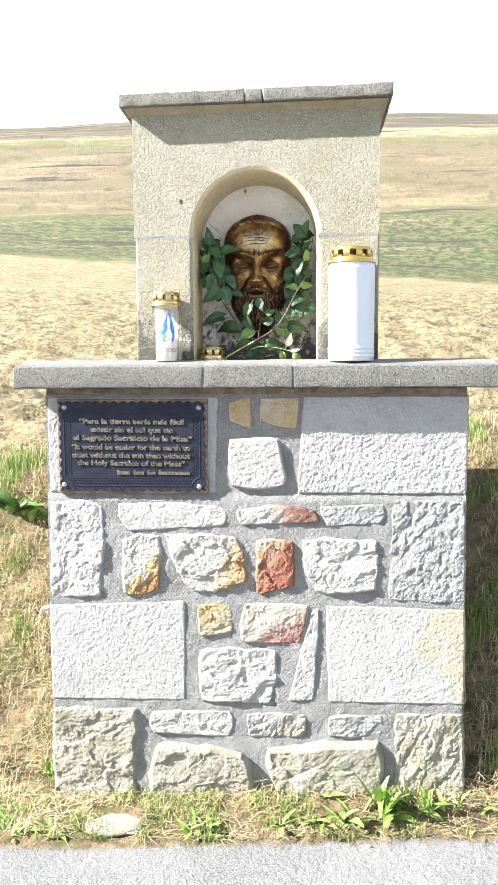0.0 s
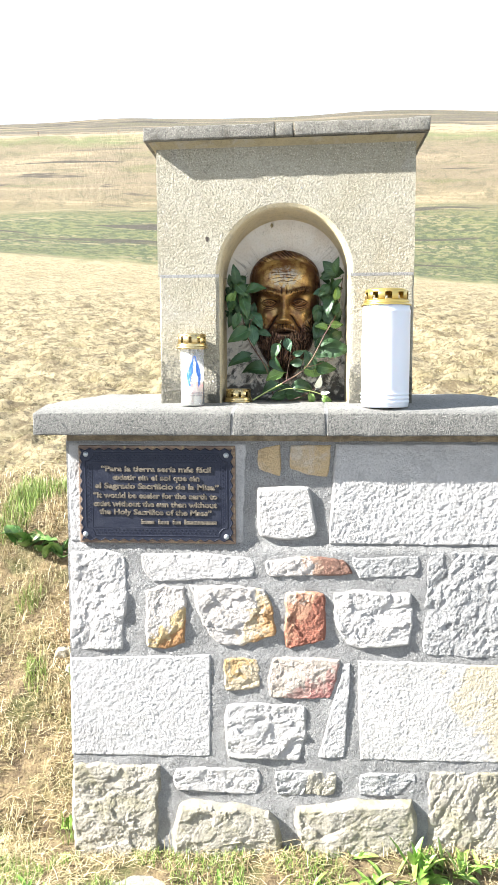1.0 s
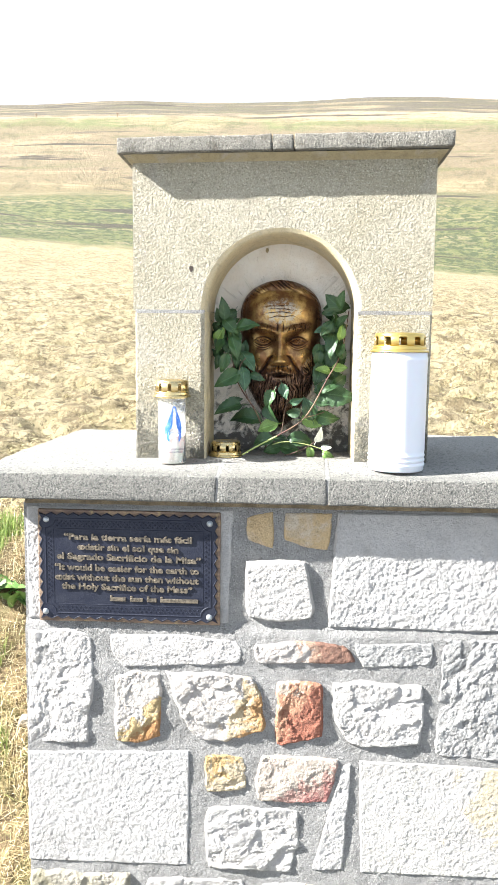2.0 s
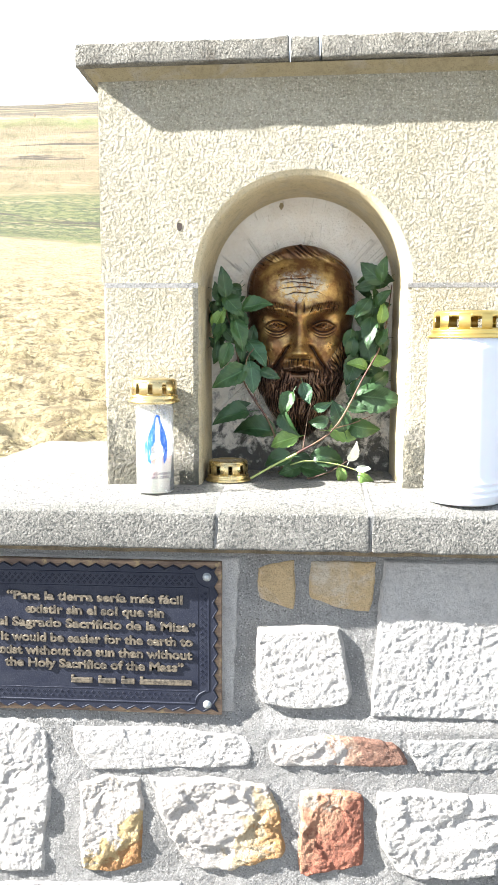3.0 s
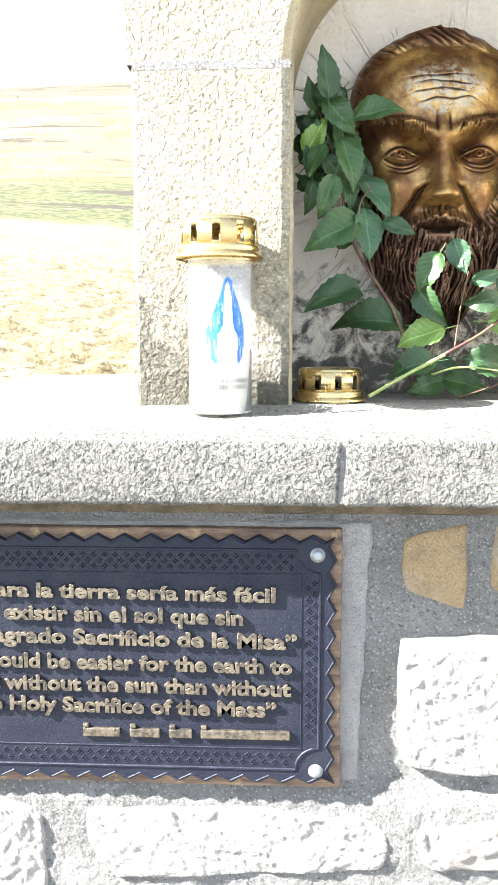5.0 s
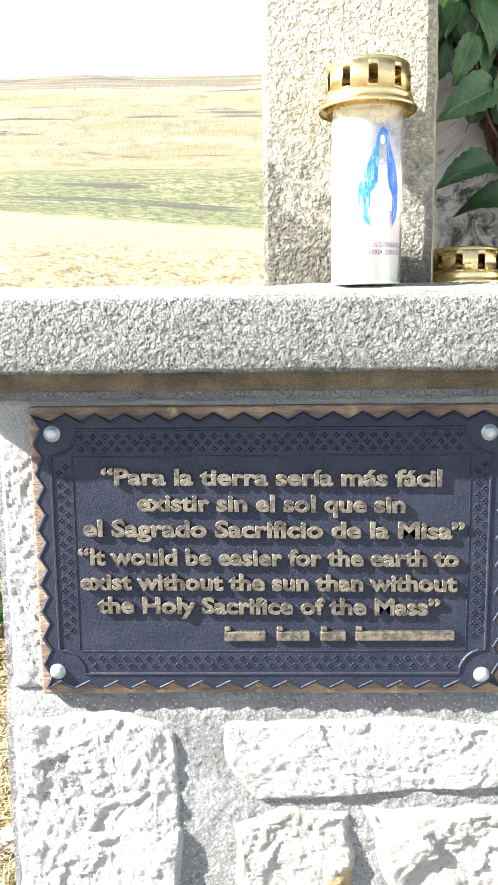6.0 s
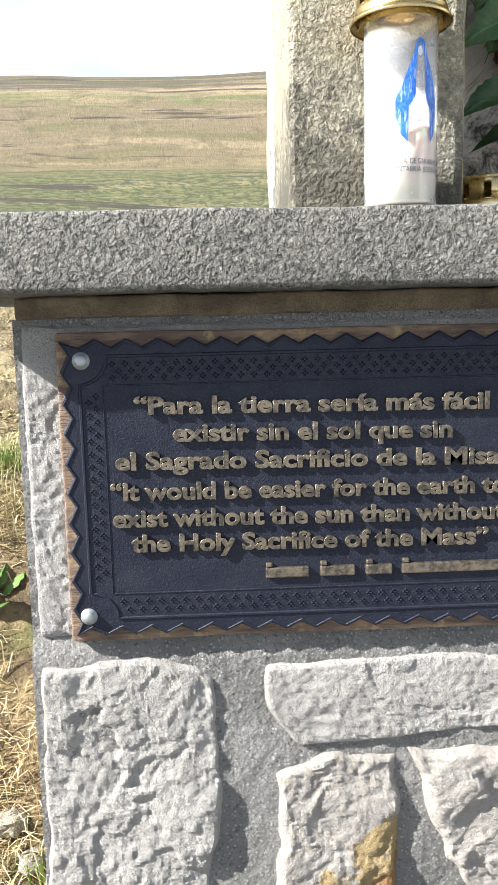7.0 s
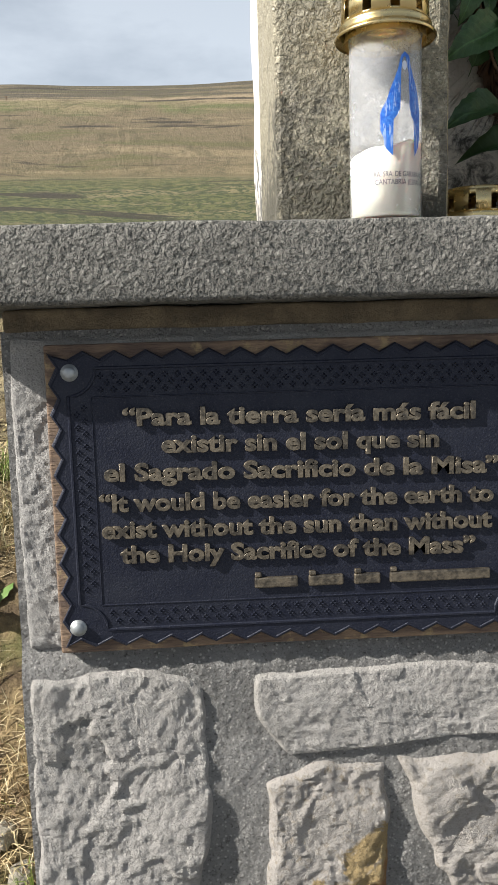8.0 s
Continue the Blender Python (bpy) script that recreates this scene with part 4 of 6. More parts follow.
raised_line("exist without the sun than without", -0.524, -0.202, 0.936, 0.003)
raised_line("the Holy Sacrifice of the Mass\u201d", -0.510, -0.216, 0.915, 0.003)
# a name, as plain raised bars
for x0, x1 in ((-0.401, -0.365), (-0.356, -0.327), (-0.318, -0.296), (-0.288, -0.203)):
    part("lettering", (lambda b: (b.transform(PL), b)[1])(box_bm(x0, x1, 1.9955, 1.9995, 0.8885, 0.8975, 0.0012)), M_LETTER, plaque, "raised bronze bar")
    part("lettering", (lambda b: (b.transform(PL), b)[1])(box_bm(x0 + 0.0004, x0 + 0.006, 1.9955, 1.9995, 0.8977, 0.9015, 0.001)), M_LETTER, plaque, "raised bronze bar")

# ---- bronze head in the niche ----
_k = Nodes("patinated_bronze", 0.36, 0.75)
_z, _x = _k.axis(2), _k.axis(0)
_fore = _k.math("SUBTRACT", 1.0, _k.math("MULTIPLY", _k.math("ADD", _k.math("POWER", _k.math("MULTIPLY", _k.math("ADD", _x, 0.033), 1 / 0.05), 2.0), _k.math("POWER", _k.math("MULTIPLY", _k.math("SUBTRACT", _z, 1.541), 1 / 0.034), 2.0)), 1.0))
_gold = _k.mix(_k.ramp(_k.noise(26, 5, 0.65), (0.34, 0.0), (0.56, 1.0)), (0.66, 0.45, 0.165), (0.22, 0.115, 0.05))
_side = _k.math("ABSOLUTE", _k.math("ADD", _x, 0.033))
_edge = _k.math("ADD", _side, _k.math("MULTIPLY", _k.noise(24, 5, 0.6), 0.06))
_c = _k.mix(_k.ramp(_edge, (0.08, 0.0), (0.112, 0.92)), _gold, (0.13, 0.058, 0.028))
_guano = _k.math("MULTIPLY", _k.math("MAXIMUM", _fore, 0.0), _k.ramp(_k.noise(130, 6, 0.75), (0.45, 0.0), (0.52, 1.0)))
_guano = _k.math("MULTIPLY", _guano, _k.ramp(_k.noise(45, 5, 0.7), (0.4, 0.15), (0.55, 1.0)))
_c = _k.mix(_k.ramp(_guano, (0.04, 0.0), (0.35, 0.62)), _c, (0.44, 0.42, 0.34))
_beard = _k.math("ADD", _k.math("MULTIPLY", _k.math("SUBTRACT", 1.409, _z), 14.0), _k.math("MULTIPLY", _k.noise(40, 5, 0.6), 0.8))
_c = _k.mix(_k.ramp(_beard, (0.3, 0.0), (0.6, 0.9)), _c, (0.15, 0.088, 0.06))
_hair = _k.math("ADD", _k.math("MULTIPLY", _k.math("SUBTRACT", _z, 1.592), 30.0), _k.noise(60, 4))
_c = _k.mix(_k.ramp(_hair, (0.4, 0.0), (0.8, 0.9)), _c, (0.14, 0.07, 0.04))
# recesses darkened by curvature: dark patina, with crevice shade painted in
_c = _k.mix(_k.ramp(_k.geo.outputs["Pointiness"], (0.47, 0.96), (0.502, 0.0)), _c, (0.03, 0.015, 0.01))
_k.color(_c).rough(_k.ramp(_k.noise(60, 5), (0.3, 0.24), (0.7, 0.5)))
_k.put(_k.bsdf.inputs["Metallic"], _k.ramp(_guano, (0.1, 0.85), (0.5, 0.1)))
_k.bump((_k.noise(160, 5, 0.65), 0.0012), (_k.noise(600, 3), 0.0004))
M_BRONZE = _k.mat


def head_half_width(z):
    """Half width of the head and beard at height z."""
    prof = ((1.258, 0.0), (1.264, 0.016), (1.285, 0.038), (1.32, 0.060), (1.355, 0.077), (1.395, 0.089), (1.44, 0.0945), (1.49, 0.0985), (1.53, 0.1), (1.56, 0.0955), (1.582, 0.084), (1.598, 0.067), (1.609, 0.046), (1.615, 0.027), (1.6175, 0.0))
    for k in range(len(prof) - 1):
        (za, a), (zb, b) = prof[k], prof[k + 1]
        if za <= z <= zb:
            (zp, p), (zn, n) = prof[max(0, k - 1)], prof[min(len(prof) - 1, k + 2)]
            t = (z - za) / (zb - za)
            ma, mb = (b - p) / (zb - zp) * (zb - za), (n - a) / (zn - za) * (zb - za)
            return max(0.0, (2 * t ** 3 - 3 * t * t + 1) * a + (t ** 3 - 2 * t * t + t) * ma + (3 * t * t - 2 * t ** 3) * b + (t ** 3 - t * t) * mb)
    return 0.0


def bronze_head():
    nu, nv = 230, 400
    cx, z0, z1 = -0.0355, 1.2585, 1.6174

    def g(dx, dz, sx, sz):
        return math.exp(-(dx / sx) ** 2 - (dz / sz) ** 2)

    def relief(u, z, w):
        f = u * w
        a = abs(f)
        edge_z = 1.392 - 0.5 * max(0.0, 0.03 - a) + 1.6 * max(0.0, a - 0.046)
        beard = smoothstep(edge_z + 0.007, edge_z - 0.013, z)
        top = smoothstep(1.63, 1.54, z)
        low = smoothstep(1.262, 1.31, z)
        d = 0.072 * (1 - abs(u) ** 2.3) ** 0.55 * (0.35 + 0.65 * top) * (0.45 + 0.55 * low)
        # brow, sockets, eyes
        for s in (-1, 1):
            ex, ez = s * 0.0425, 1.4705
            d += 0.019 * g(f - s * 0.040, z - (1.4965 + 0.22 * (a - 0.034)), 0.027, 0.0075)
            d -= 0.026 * g(f - s * 0.033, z - 1.474, 0.019, 0.0115)
            d += 0.016 * g(f - ex, z - ez, 0.0115, 0.0072)
            ring = math.hypot(f - ex, z - ez - 0.0004)
            d -= 0.0036 * math.exp(-(ring / 0.0019) ** 2) + 0.0016 * math.exp(-((ring - 0.0052) / 0.0009) ** 2)
            lid = ez + 0.0062 - ((f - ex) / 0.02) ** 2 * 0.008
            d += 0.0044 * math.exp(-((z - lid) / 0.0021) ** 2) * math.exp(-((f - ex) / 0.018) ** 4)
            low_lid = ez - 0.0062 + ((f - ex) / 0.02) ** 2 * 0.007
            d += 0.0028 * math.exp(-((z - low_lid) / 0.0018) ** 2) * math.exp(-((f - ex) / 0.017) ** 4)
            for q, amp in ((0.0115, 0.0032), (0.0165, 0.0026), (0.0215, 0.0016)):
                bag = ez - q + ((f - ex) / 0.02) ** 2 * 0.0075
                d -= amp * math.exp(-((z - bag) / 0.0018) ** 2) * math.exp(-((f - ex) / 0.019) ** 4)
            d += 0.012 * g(f - s * 0.052, z - 1.433, 0.021, 0.018)
            d += 0.013 * g(f - s * 0.0145, z - 1.4205, 0.0075, 0.0078)
            fold = s * (0.0205 + (1.432 - z) * 0.66)
            if 1.385 < z < 1.44:
                d -= 0.0085 * math.exp(-((f - fold) / 0.005) ** 2) * smoothstep(1.385, 1.4, z) * smoothstep(1.44, 1.43, z)
            d -= 0.0026 * math.exp(-((f - s * 0.0068) / 0.0032) ** 2) * smoothstep(1.484, 1.496, z) * smoothstep(1.520, 1.504, z)
        # nose
        t = min(1.0, max(0.0, (1.503 - z) / 0.084))
        if z > 1.409:
            d += (0.006 + 0.026 * t ** 1.3) * math.exp(-(f / (0.0085 + 0.0075 * t)) ** 2) * smoothstep(1.409, 1.420, z) * smoothstep(1.518, 1.496, z)
        d += 0.007 * g(f, z - 1.4225, 0.0125, 0.0095)
        # forehead furrows
        for k, zz in enumerate((1.5285, 1.5375, 1.5465, 1.555)):
            wave = zz + 0.0016 * math.sin(f * 70 + k * 1.7) + 0.003 * noise.noise(Vector((f * 50, k * 2.0, 9))) - 0.6 * f * f * 4
            d -= 0.0026 * math.exp(-((z - wave) / 0.0013) ** 2) * math.exp(-((f - 0.006 * (-1) ** k) / (0.03 + 0.004 * (k % 3))) ** 4) * (0.55 + 0.9 * noise.noise(Vector((f * 40, k * 3.0, 5))))
        # moustache, mouth
        if 1.365 < z < 1.42:
            d += 0.010 * math.exp(-((z - (1.4005 - a * 0.35)) / 0.008) ** 2) * math.exp(-(a / 0.036) ** 4)
            d -= 0.010 * math.exp(-((z - 1.3865 - 0.1 * a) / 0.0024) ** 2) * math.exp(-(a / 0.024) ** 4)
            d += 0.0065 * math.exp(-((z - 1.3800) / 0.0045) ** 2) * math.exp(-(a / 0.02) ** 4)
        # strands of beard, brows and hair
        p = Vector((f * 210 + 3.2 * noise.noise(Vector((f * 30, z * 22, 0))), z * 38, 2.0))
        strand = 1 - abs(noise.noise(p)) * 2.2
        strand2 = 1 - abs(noise.noise(p * 2.1 + Vector((5, 0, 0)))) * 2.0
        lips = math.exp(-((z - 1.381) / 0.007) ** 2 - (a / 0.02) ** 4)
        hairy = max(beard * (1 - lips), math.exp(-((z - (1.4005 - a * 0.35)) / 0.009) ** 2) * math.exp(-(a / 0.04) ** 4))
        d += hairy * (0.0085 * strand + 0.004 * strand2 + 0.003)
        crown = smoothstep(1.588, 1.602, z + 0.45 * max(0, a - 0.03)) if z > 1.52 else 0.0
        crown = max(crown, smoothstep(0.87, 0.95, abs(u)) * smoothstep(1.47, 1.5, z))
        q = Vector((f * 40, z * 120 + f * 90, 4.0))
        d += crown * (0.004 + 0.004 * (1 - abs(noise.noise(q)) * 2))
        for s in (-1, 1):
            br = math.exp(-((z - (1.4985 + 0.22 * (a - 0.034))) / 0.006) ** 2) * math.exp(-((f - s * 0.043) / 0.024) ** 4)
            d += br * 0.013 * (1 - 2 * abs(noise.noise(Vector((f * 260, z * 120 - a * 260, 7)))))
        d += 0.0012 * noise.noise(Vector((f * 60, z * 60, 1)))
        return max(0.0, d)

    verts, faces = [], []
    for j in range(nv + 1):
        z = z0 + (z1 - z0) * j / nv
        w = max(0.0005, head_half_width(z))
        wob = 1 + 0.05 * noise.noise(Vector((0, z * 50, 1))) * (z < 1.42)
        for i in range(nu + 1):
            u = math.sin((i / nu - 0.5) * math.pi)
            d = relief(u, z, w)
            verts.append((cx + u * w * wob, 2.287 - d * 0.98, z))
    for j in range(nv):
        for i in range(nu):
            a = j * (nu + 1) + i
            faces.append((a, a + 1, a + nu + 2, a + nu + 1))
    me = bpy.data.meshes.new("bronze_head")
    me.from_pydata(verts, [], faces)
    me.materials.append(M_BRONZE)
    me.polygons.foreach_set("use_smooth", [True] * len(faces))
    return me


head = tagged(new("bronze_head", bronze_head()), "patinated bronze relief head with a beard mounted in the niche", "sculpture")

# ---- candles on the ledge ----
_k = Nodes("gold_foil_metal", 0.3, 1.0)
_k.color(_k.mix(_k.noise(40, 4), (0.7, 0.55, 0.27), (0.58, 0.45, 0.22))).rough(_k.ramp(_k.noise(80, 4), (0.3, 0.2), (0.7, 0.38)))
M_GOLD = _k.mat
_k = Nodes("yellow_gold_lid", 0.36, 0.9)
_k.color(_k.mix(_k.noise(40, 4), (0.62, 0.46, 0.15), (0.52, 0.38, 0.12)))
M_GOLD2 = _k.mat
_k = Nodes("clear_plastic", 0.12)
_k.color((0.95, 0.96, 0.97)).rough(_k.ramp(_k.noise(50, 4), (0.35, 0.06), (0.7, 0.3)))
_k.bsdf.inputs["Transmission Weight"].default_value = 0.92
_k.bsdf.inputs["IOR"].default_value = 1.12
M_CLEAR = _k.mat
_k = Nodes("cream_wax", 0.5)
_k.color(_k.mix(_k.noise(30, 4), (0.86, 0.83, 0.72), (0.8, 0.78, 0.68))).bump((_k.noise(60, 4), 0.001))
_k.bsdf.inputs["Subsurface Weight"].default_value = 0.15
M_WAX = _k.mat
_k = Nodes("waxy_film", 0.55)
_k.color(_k.mix(_k.ramp(_k.noise(45, 6, 0.65), (0.4, 0.0), (0.6, 1.0)), (0.2, 0.22, 0.27), (0.46, 0.48, 0.53))).bump((_k.noise(70, 5), 0.003))
_k.bsdf.inputs["Alpha"].default_value = 0.15
M_FILM = _k.mat
_k = Nodes("white_plastic", 0.32)
_k.color(_k.mix(_k.noise(8, 3), (0.64, 0.66, 0.7), (0.6, 0.625, 0.67))).bump((_k.noise(12, 2), 0.002))
_k.bsdf.inputs["Subsurface Weight"].default_value = 0.1
M_WHITEPL = _k.mat
_k = Nodes("blue_print", 0.45)
_sv = _k.n.new("ShaderNodeMapping")
_k.l.new(_k.world, _sv.inputs["Vector"])
_sv.inputs["Scale"].default_value = (420, 420, 75)
_c = _k.mix(_k.ramp(_k.noise(260, 4, 0.7, distort=0.8), (0.4, 0.0), (0.62, 0.85)), (0.012, 0.1, 0.5), (0.06, 0.24, 0.7))
_k.color(_k.mix(_k.ramp(_k.noise(1.0, 4, 0.6, _sv.outputs["Vector"], 0.6), (0.56, 0.0), (0.63, 0.55)), _c, (0.5, 0.6, 0.78)))
M_BLUE = _k.mat
_k = Nodes("pale_print", 0.5)
_k.color(_k.mix(_k.noise(120, 3), (0.6, 0.66, 0.76), (0.72, 0.76, 0.82)))
M_PALE = _k.mat
_k = Nodes("grey_ink", 0.6)
_k.color(_k.mix(_k.noise(90, 3), (0.03, 0.035, 0.07), (0.06, 0.07, 0.11)))
M_INK = _k.mat


def window_ring(r0, r1, zb, zt, lo, hi, count, share, arch):
    """A thin ring wall from radius r0 (foot) to r1 (head), pierced by openings."""
    bm = bmesh.new()
    sub = 12
    n = count * sub
    cols = []
    for i in range(n + 1):
        k = (i % sub) / sub
        inside = (1 - share) / 2 < k < (1 + share) / 2
        e = (k - 0.5) / (share / 2)
        top = hi - arch * (1 - math.sqrt(max(0, 1 - e * e))) if inside else hi
        cols.append((2 * math.pi * i / n, inside, lo, top))

    def v(a, z):
        r = r0 + (r1 - r0) * (z - zb) / (zt - zb)
        return bm.verts.new((r * math.cos(a), r * math.sin(a), z))
    for (a, ia, la, ta), (b, ib, lb, tb) in zip(cols, cols[1:]):
        if ia and ib:
            bm.faces.new((v(a, zb), v(b, zb), v(b, lb), v(a, la)))
            bm.faces.new((v(a, ta), v(b, tb), v(b, zt), v(a, zt)))
        else:
            bm.faces.new((v(a, zb), v(b, zb), v(b, zt), v(a, zt)))
    bmesh.ops.remove_doubles(bm, verts=bm.verts[:], dist=1e-6)
    return bm


def candle_lid(owner, z, scale, mat, count, share, arch, label, low=1.0):
    """A pierced metal lid: brim, ring bulge, window wall and domed top, with its brim at height z."""
    s, v = scale, scale * low
    bm = lathe([(0.0405 * s, z), (0.0415 * s, z + 0.001 * v), (0.0405 * s, z + 0.0028 * v), (0.0378 * s, z + 0.0052 * v), (0.0368 * s, z + 0.0062 * v), (0.0378 * s, z + 0.0085 * v),
                (0.0372 * s, z + 0.0108 * v), (0.0358 * s, z + 0.0118 * v)], 48)
    brim = part("lid", bm, mat, owner, label, smooth=True)
    wall = part("window_wall", window_ring(0.0358 * s, 0.0352 * s, z + 0.0118 * v, z + 0.033 * v, z + 0.0135 * v, z + 0.0285 * v, count, share, arch * s), mat, brim, smooth=True)
    wall.modifiers.new("thickness", "SOLIDIFY").thickness = 0.0008 * s
    part("lid_top", lathe([(0.0352 * s, z + 0.033 * v), (0.0345 * s, z + 0.0352 * v), (0.0325 * s, z + 0.0364 * v), (0.024 * s, z + 0.037 * v), (0.0235 * s, z + 0.0364 * v), (0.0, z + 0.0368 * v)], 48), mat, brim, smooth=True)
    part("lid_collar", lathe([(0.0335 * s, z - 0.002 * v), (0.034 * s, z + 0.011 * v), (0.029 * s, z + 0.0118 * v), (0.0, z + 0.0118 * v)], 40), mat, brim, smooth=True)
    return brim


def wrap(r, u, z):
    """A point on a tube's front: u metres round to the right, seen from the front."""
    a = u / r
    return Vector((r * math.sin(a), -r * math.cos(a), z))


def printed(owner, name, outline, r, mat, label):
    """A flat print of a closed outline of (u, z) on a tube."""
    bm = bmesh.new()
    face = bm.faces.new([bm.verts.new((u, 0, z)) for u, z in outline])
    bmesh.ops.triangulate(bm, faces=[face])
    bmesh.ops.subdivide_edges(bm, edges=bm.edges[:], cuts=2)
    for v in bm.verts:
        v.co = wrap(r, v.co.x, v.co.z)
    return part(name, bm, mat, owner, label)


def small_candle():
    R = 0.0308
    c = thing("votive_candle", "clear plastic votive candle with blue figure print and gold lid", "candle", at=(-0.2730, 2.072, ledge_z(2.07)))
    tube = part("tube", lathe([(R * 0.96, 0.0), (R, 0.002), (R, 0.145), (R * 1.02, 0.15), (R * 0.97, 0.15), (R * 0.965, 0.145), (R * 0.965, 0.003), (0, 0.003)], 56), M_CLEAR, c, "clear plastic tube", smooth=True)
    tube.visible_shadow = False
    bm = lathe([(0, 0.001), (R * 0.955, 0.001), (R * 0.955, 0.056), (R * 0.93, 0.0585), (R * 0.5, 0.0555), (0, 0.055)], 56)
    for v in bm.verts:
        if v.co.z > 0.05:
            v.co.z += 0.0055 * (v.co.x / R) + 0.003 * noise.noise(v.co * 60)
    part("wax", bm, M_WAX, c, "cream wax filling", smooth=True)
    bm = lathe([(R * 0.945, 0.06), (R * 0.95, 0.12), (R * 0.95, 0.138)], 48)
    part("wax_film", bm, M_FILM, c, "milky bluish wax film on the wall", smooth=True)
    candle_lid(c, 0.1485, 1.04, M_GOLD, 10, 0.5, 0.0045, "gold metal lid with arched windows")
    f = R + 0.0006
    h = 0.0095

    def print_at(u, v, k=1.0):
        """Across and up from the figure's foot, in tenths of a millimetre."""
        return (h + u * 0.0001 * k, 0.0478 + v * 0.0001)
    robe_l = [(0, 822), (-34, 788), (-59, 699), (-90, 620), (-132, 532), (-164, 443), (-208, 374), (-222, 335), (-222, 207), (-196, 148), (-184, 69), (-112, 0), (-105, 286), (-70, 325), (-42, 374), (-38, 542), (-34, 660), (-22, 758), (0, 788)]
    robe_r = [(0, 822), (38, 794), (53, 719), (75, 640), (110, 562), (142, 443), (160, 345), (156, 148), (132, 69), (92, 0), (96, 266), (59, 325), (44, 404), (40, 542), (35, 660), (26, 758), (0, 788)]
    printed(c, "printed_robe", [print_at(u, v, 0.93) for u, v in robe_l], f, M_BLUE, "blue printed robe")
    printed(c, "printed_robe", [print_at(u, v, 1.15) for u, v in robe_r][::-1], f, M_BLUE, "blue printed robe")
    printed(c, "printed_face", [print_at(22 * math.cos(2 * math.pi * i / 12), 715 + 38 * math.sin(2 * math.pi * i / 12)) for i in range(12)], f - 0.0001, M_PALE, "pale printed oval")
    for i in range(11):
        a = radians(-20 + 22 * i)
        printed(c, "printed_dot", [print_at(58 * math.cos(a) + 4 * math.cos(t), 812 + 62 * math.sin(a) + 4 * math.sin(t)) for t in (0, 1.57, 3.14, 4.71)], f, M_INK, "")
    for body, mid, z, width in (("NTRA. SRA. DE GARABANDAL", 0.007, 0.0312, 0.060), ("CANTABRIA (ESPA\u00d1A)", 0.0085, 0.0248, 0.049)):
        me = text_mesh(body, 0.0, 0.0, 0.0)
        xs = [v.co.x for v in me.vertices]
        k = width / (max(xs) - min(xs))
        for v in me.vertices:
            v.co = wrap(f, mid - width / 2 + (v.co.x - min(xs)) * k, z + v.co.y * 0.0062)
        me.materials.clear()
        me.materials.append(M_INK)
        part("printed_text", me, M_INK, c, "small dark printed text")
    return c


def big_candle():
    R = 0.0605
    c = thing("grave_candle", "tall white plastic grave candle with yellow gold lid", "candle", at=(0.227, 2.05, ledge_z(2.05)))
    prof = [(0, 0.0), (R * 0.95, 0.0), (R * 0.985, 0.003)]
    for z in (0.014, 0.024, 0.034):
        prof += [(R * 0.985, z - 0.004), (R * 1.015, z - 0.0015), (R * 1.015, z + 0.0015), (R * 0.985, z + 0.004)]
    prof += [(R, 0.045), (R, 0.235), (R * 1.01, 0.238), (R * 1.01, 0.244), (R * 0.98, 0.247), (R * 0.98, 0.258), (R * 0.9, 0.262), (0, 0.262)]
    bm = lathe(prof, 64)
    for v in bm.verts:
        dent = 0.0025 * noise.noise(v.co * 18 + Vector((3, 1, 0)))
        v.co.x *= 1 + dent * 8
        v.co.y *= 1 + dent * 8
    part("body", bm, M_WHITEPL, c, "white plastic body with ribs at the foot", smooth=True)
    candle_lid(c, 0.2555, 1.53, M_GOLD2, 10, 0.55, 0.0018, "yellow gold metal lid with windows", 0.74)
    return c


def loose_lid():
    c = thing("loose_candle_lid", "gold pierced candle lid lying on the granite ledge", "lid", at=(-0.160, 2.168, ledge_z(2.168) + 0.001))
    c.rotation_euler = (0, 0, 0.2)
    candle_lid(c, 0.0, 0.98, M_GOLD, 10, 0.5, 0.0045, "")
    return c


small_candle()
big_candle()
loose_lid()


# ---- branches laid in the niche ----
def leaf_mat(name, base, vein, back=0.0):
    k = Nodes(name, 0.38)
    c = k.mix(k.ramp(k.noise(35, 4, 0.6), (0.35, 0.0), (0.7, 1.0)), base, vein)
    c = k.mix(k.ramp(k.noise(240, 3), (0.6, 0.0), (0.72, 0.5)), c, [v * 0.5 for v in base])
    # side veins and midrib, paler
    u, v = k.axis(0, k.co.outputs["Object"]), k.math("ABSOLUTE", k.axis(1, k.co.outputs["Object"]))
    vein_line = k.math("FRACT", k.math("SUBTRACT", k.math("MULTIPLY", u, 8.0), k.math("MULTIPLY", v, 9.0)))
    c = k.mix(k.ramp(k.math("ABSOLUTE", k.math("SUBTRACT", vein_line, 0.5)), (0.03, 0.16), (0.1, 0.0)), c, [min(1, q * 2.2 + 0.02) for q in vein])
    c = k.mix(k.ramp(v, (0.006, 0.4), (0.016, 0.0)), c, [min(1, q * 2.4 + 0.03) for q in vein])
    k.color(c).rough(k.ramp(k.noise(50, 3), (0.3, 0.4), (0.7, 0.58))).bump((k.noise(180, 4), 0.0012), (vein_line, 0.0008))
    k.bsdf.inputs["Transmission Weight"].default_value = back
    return k.mat


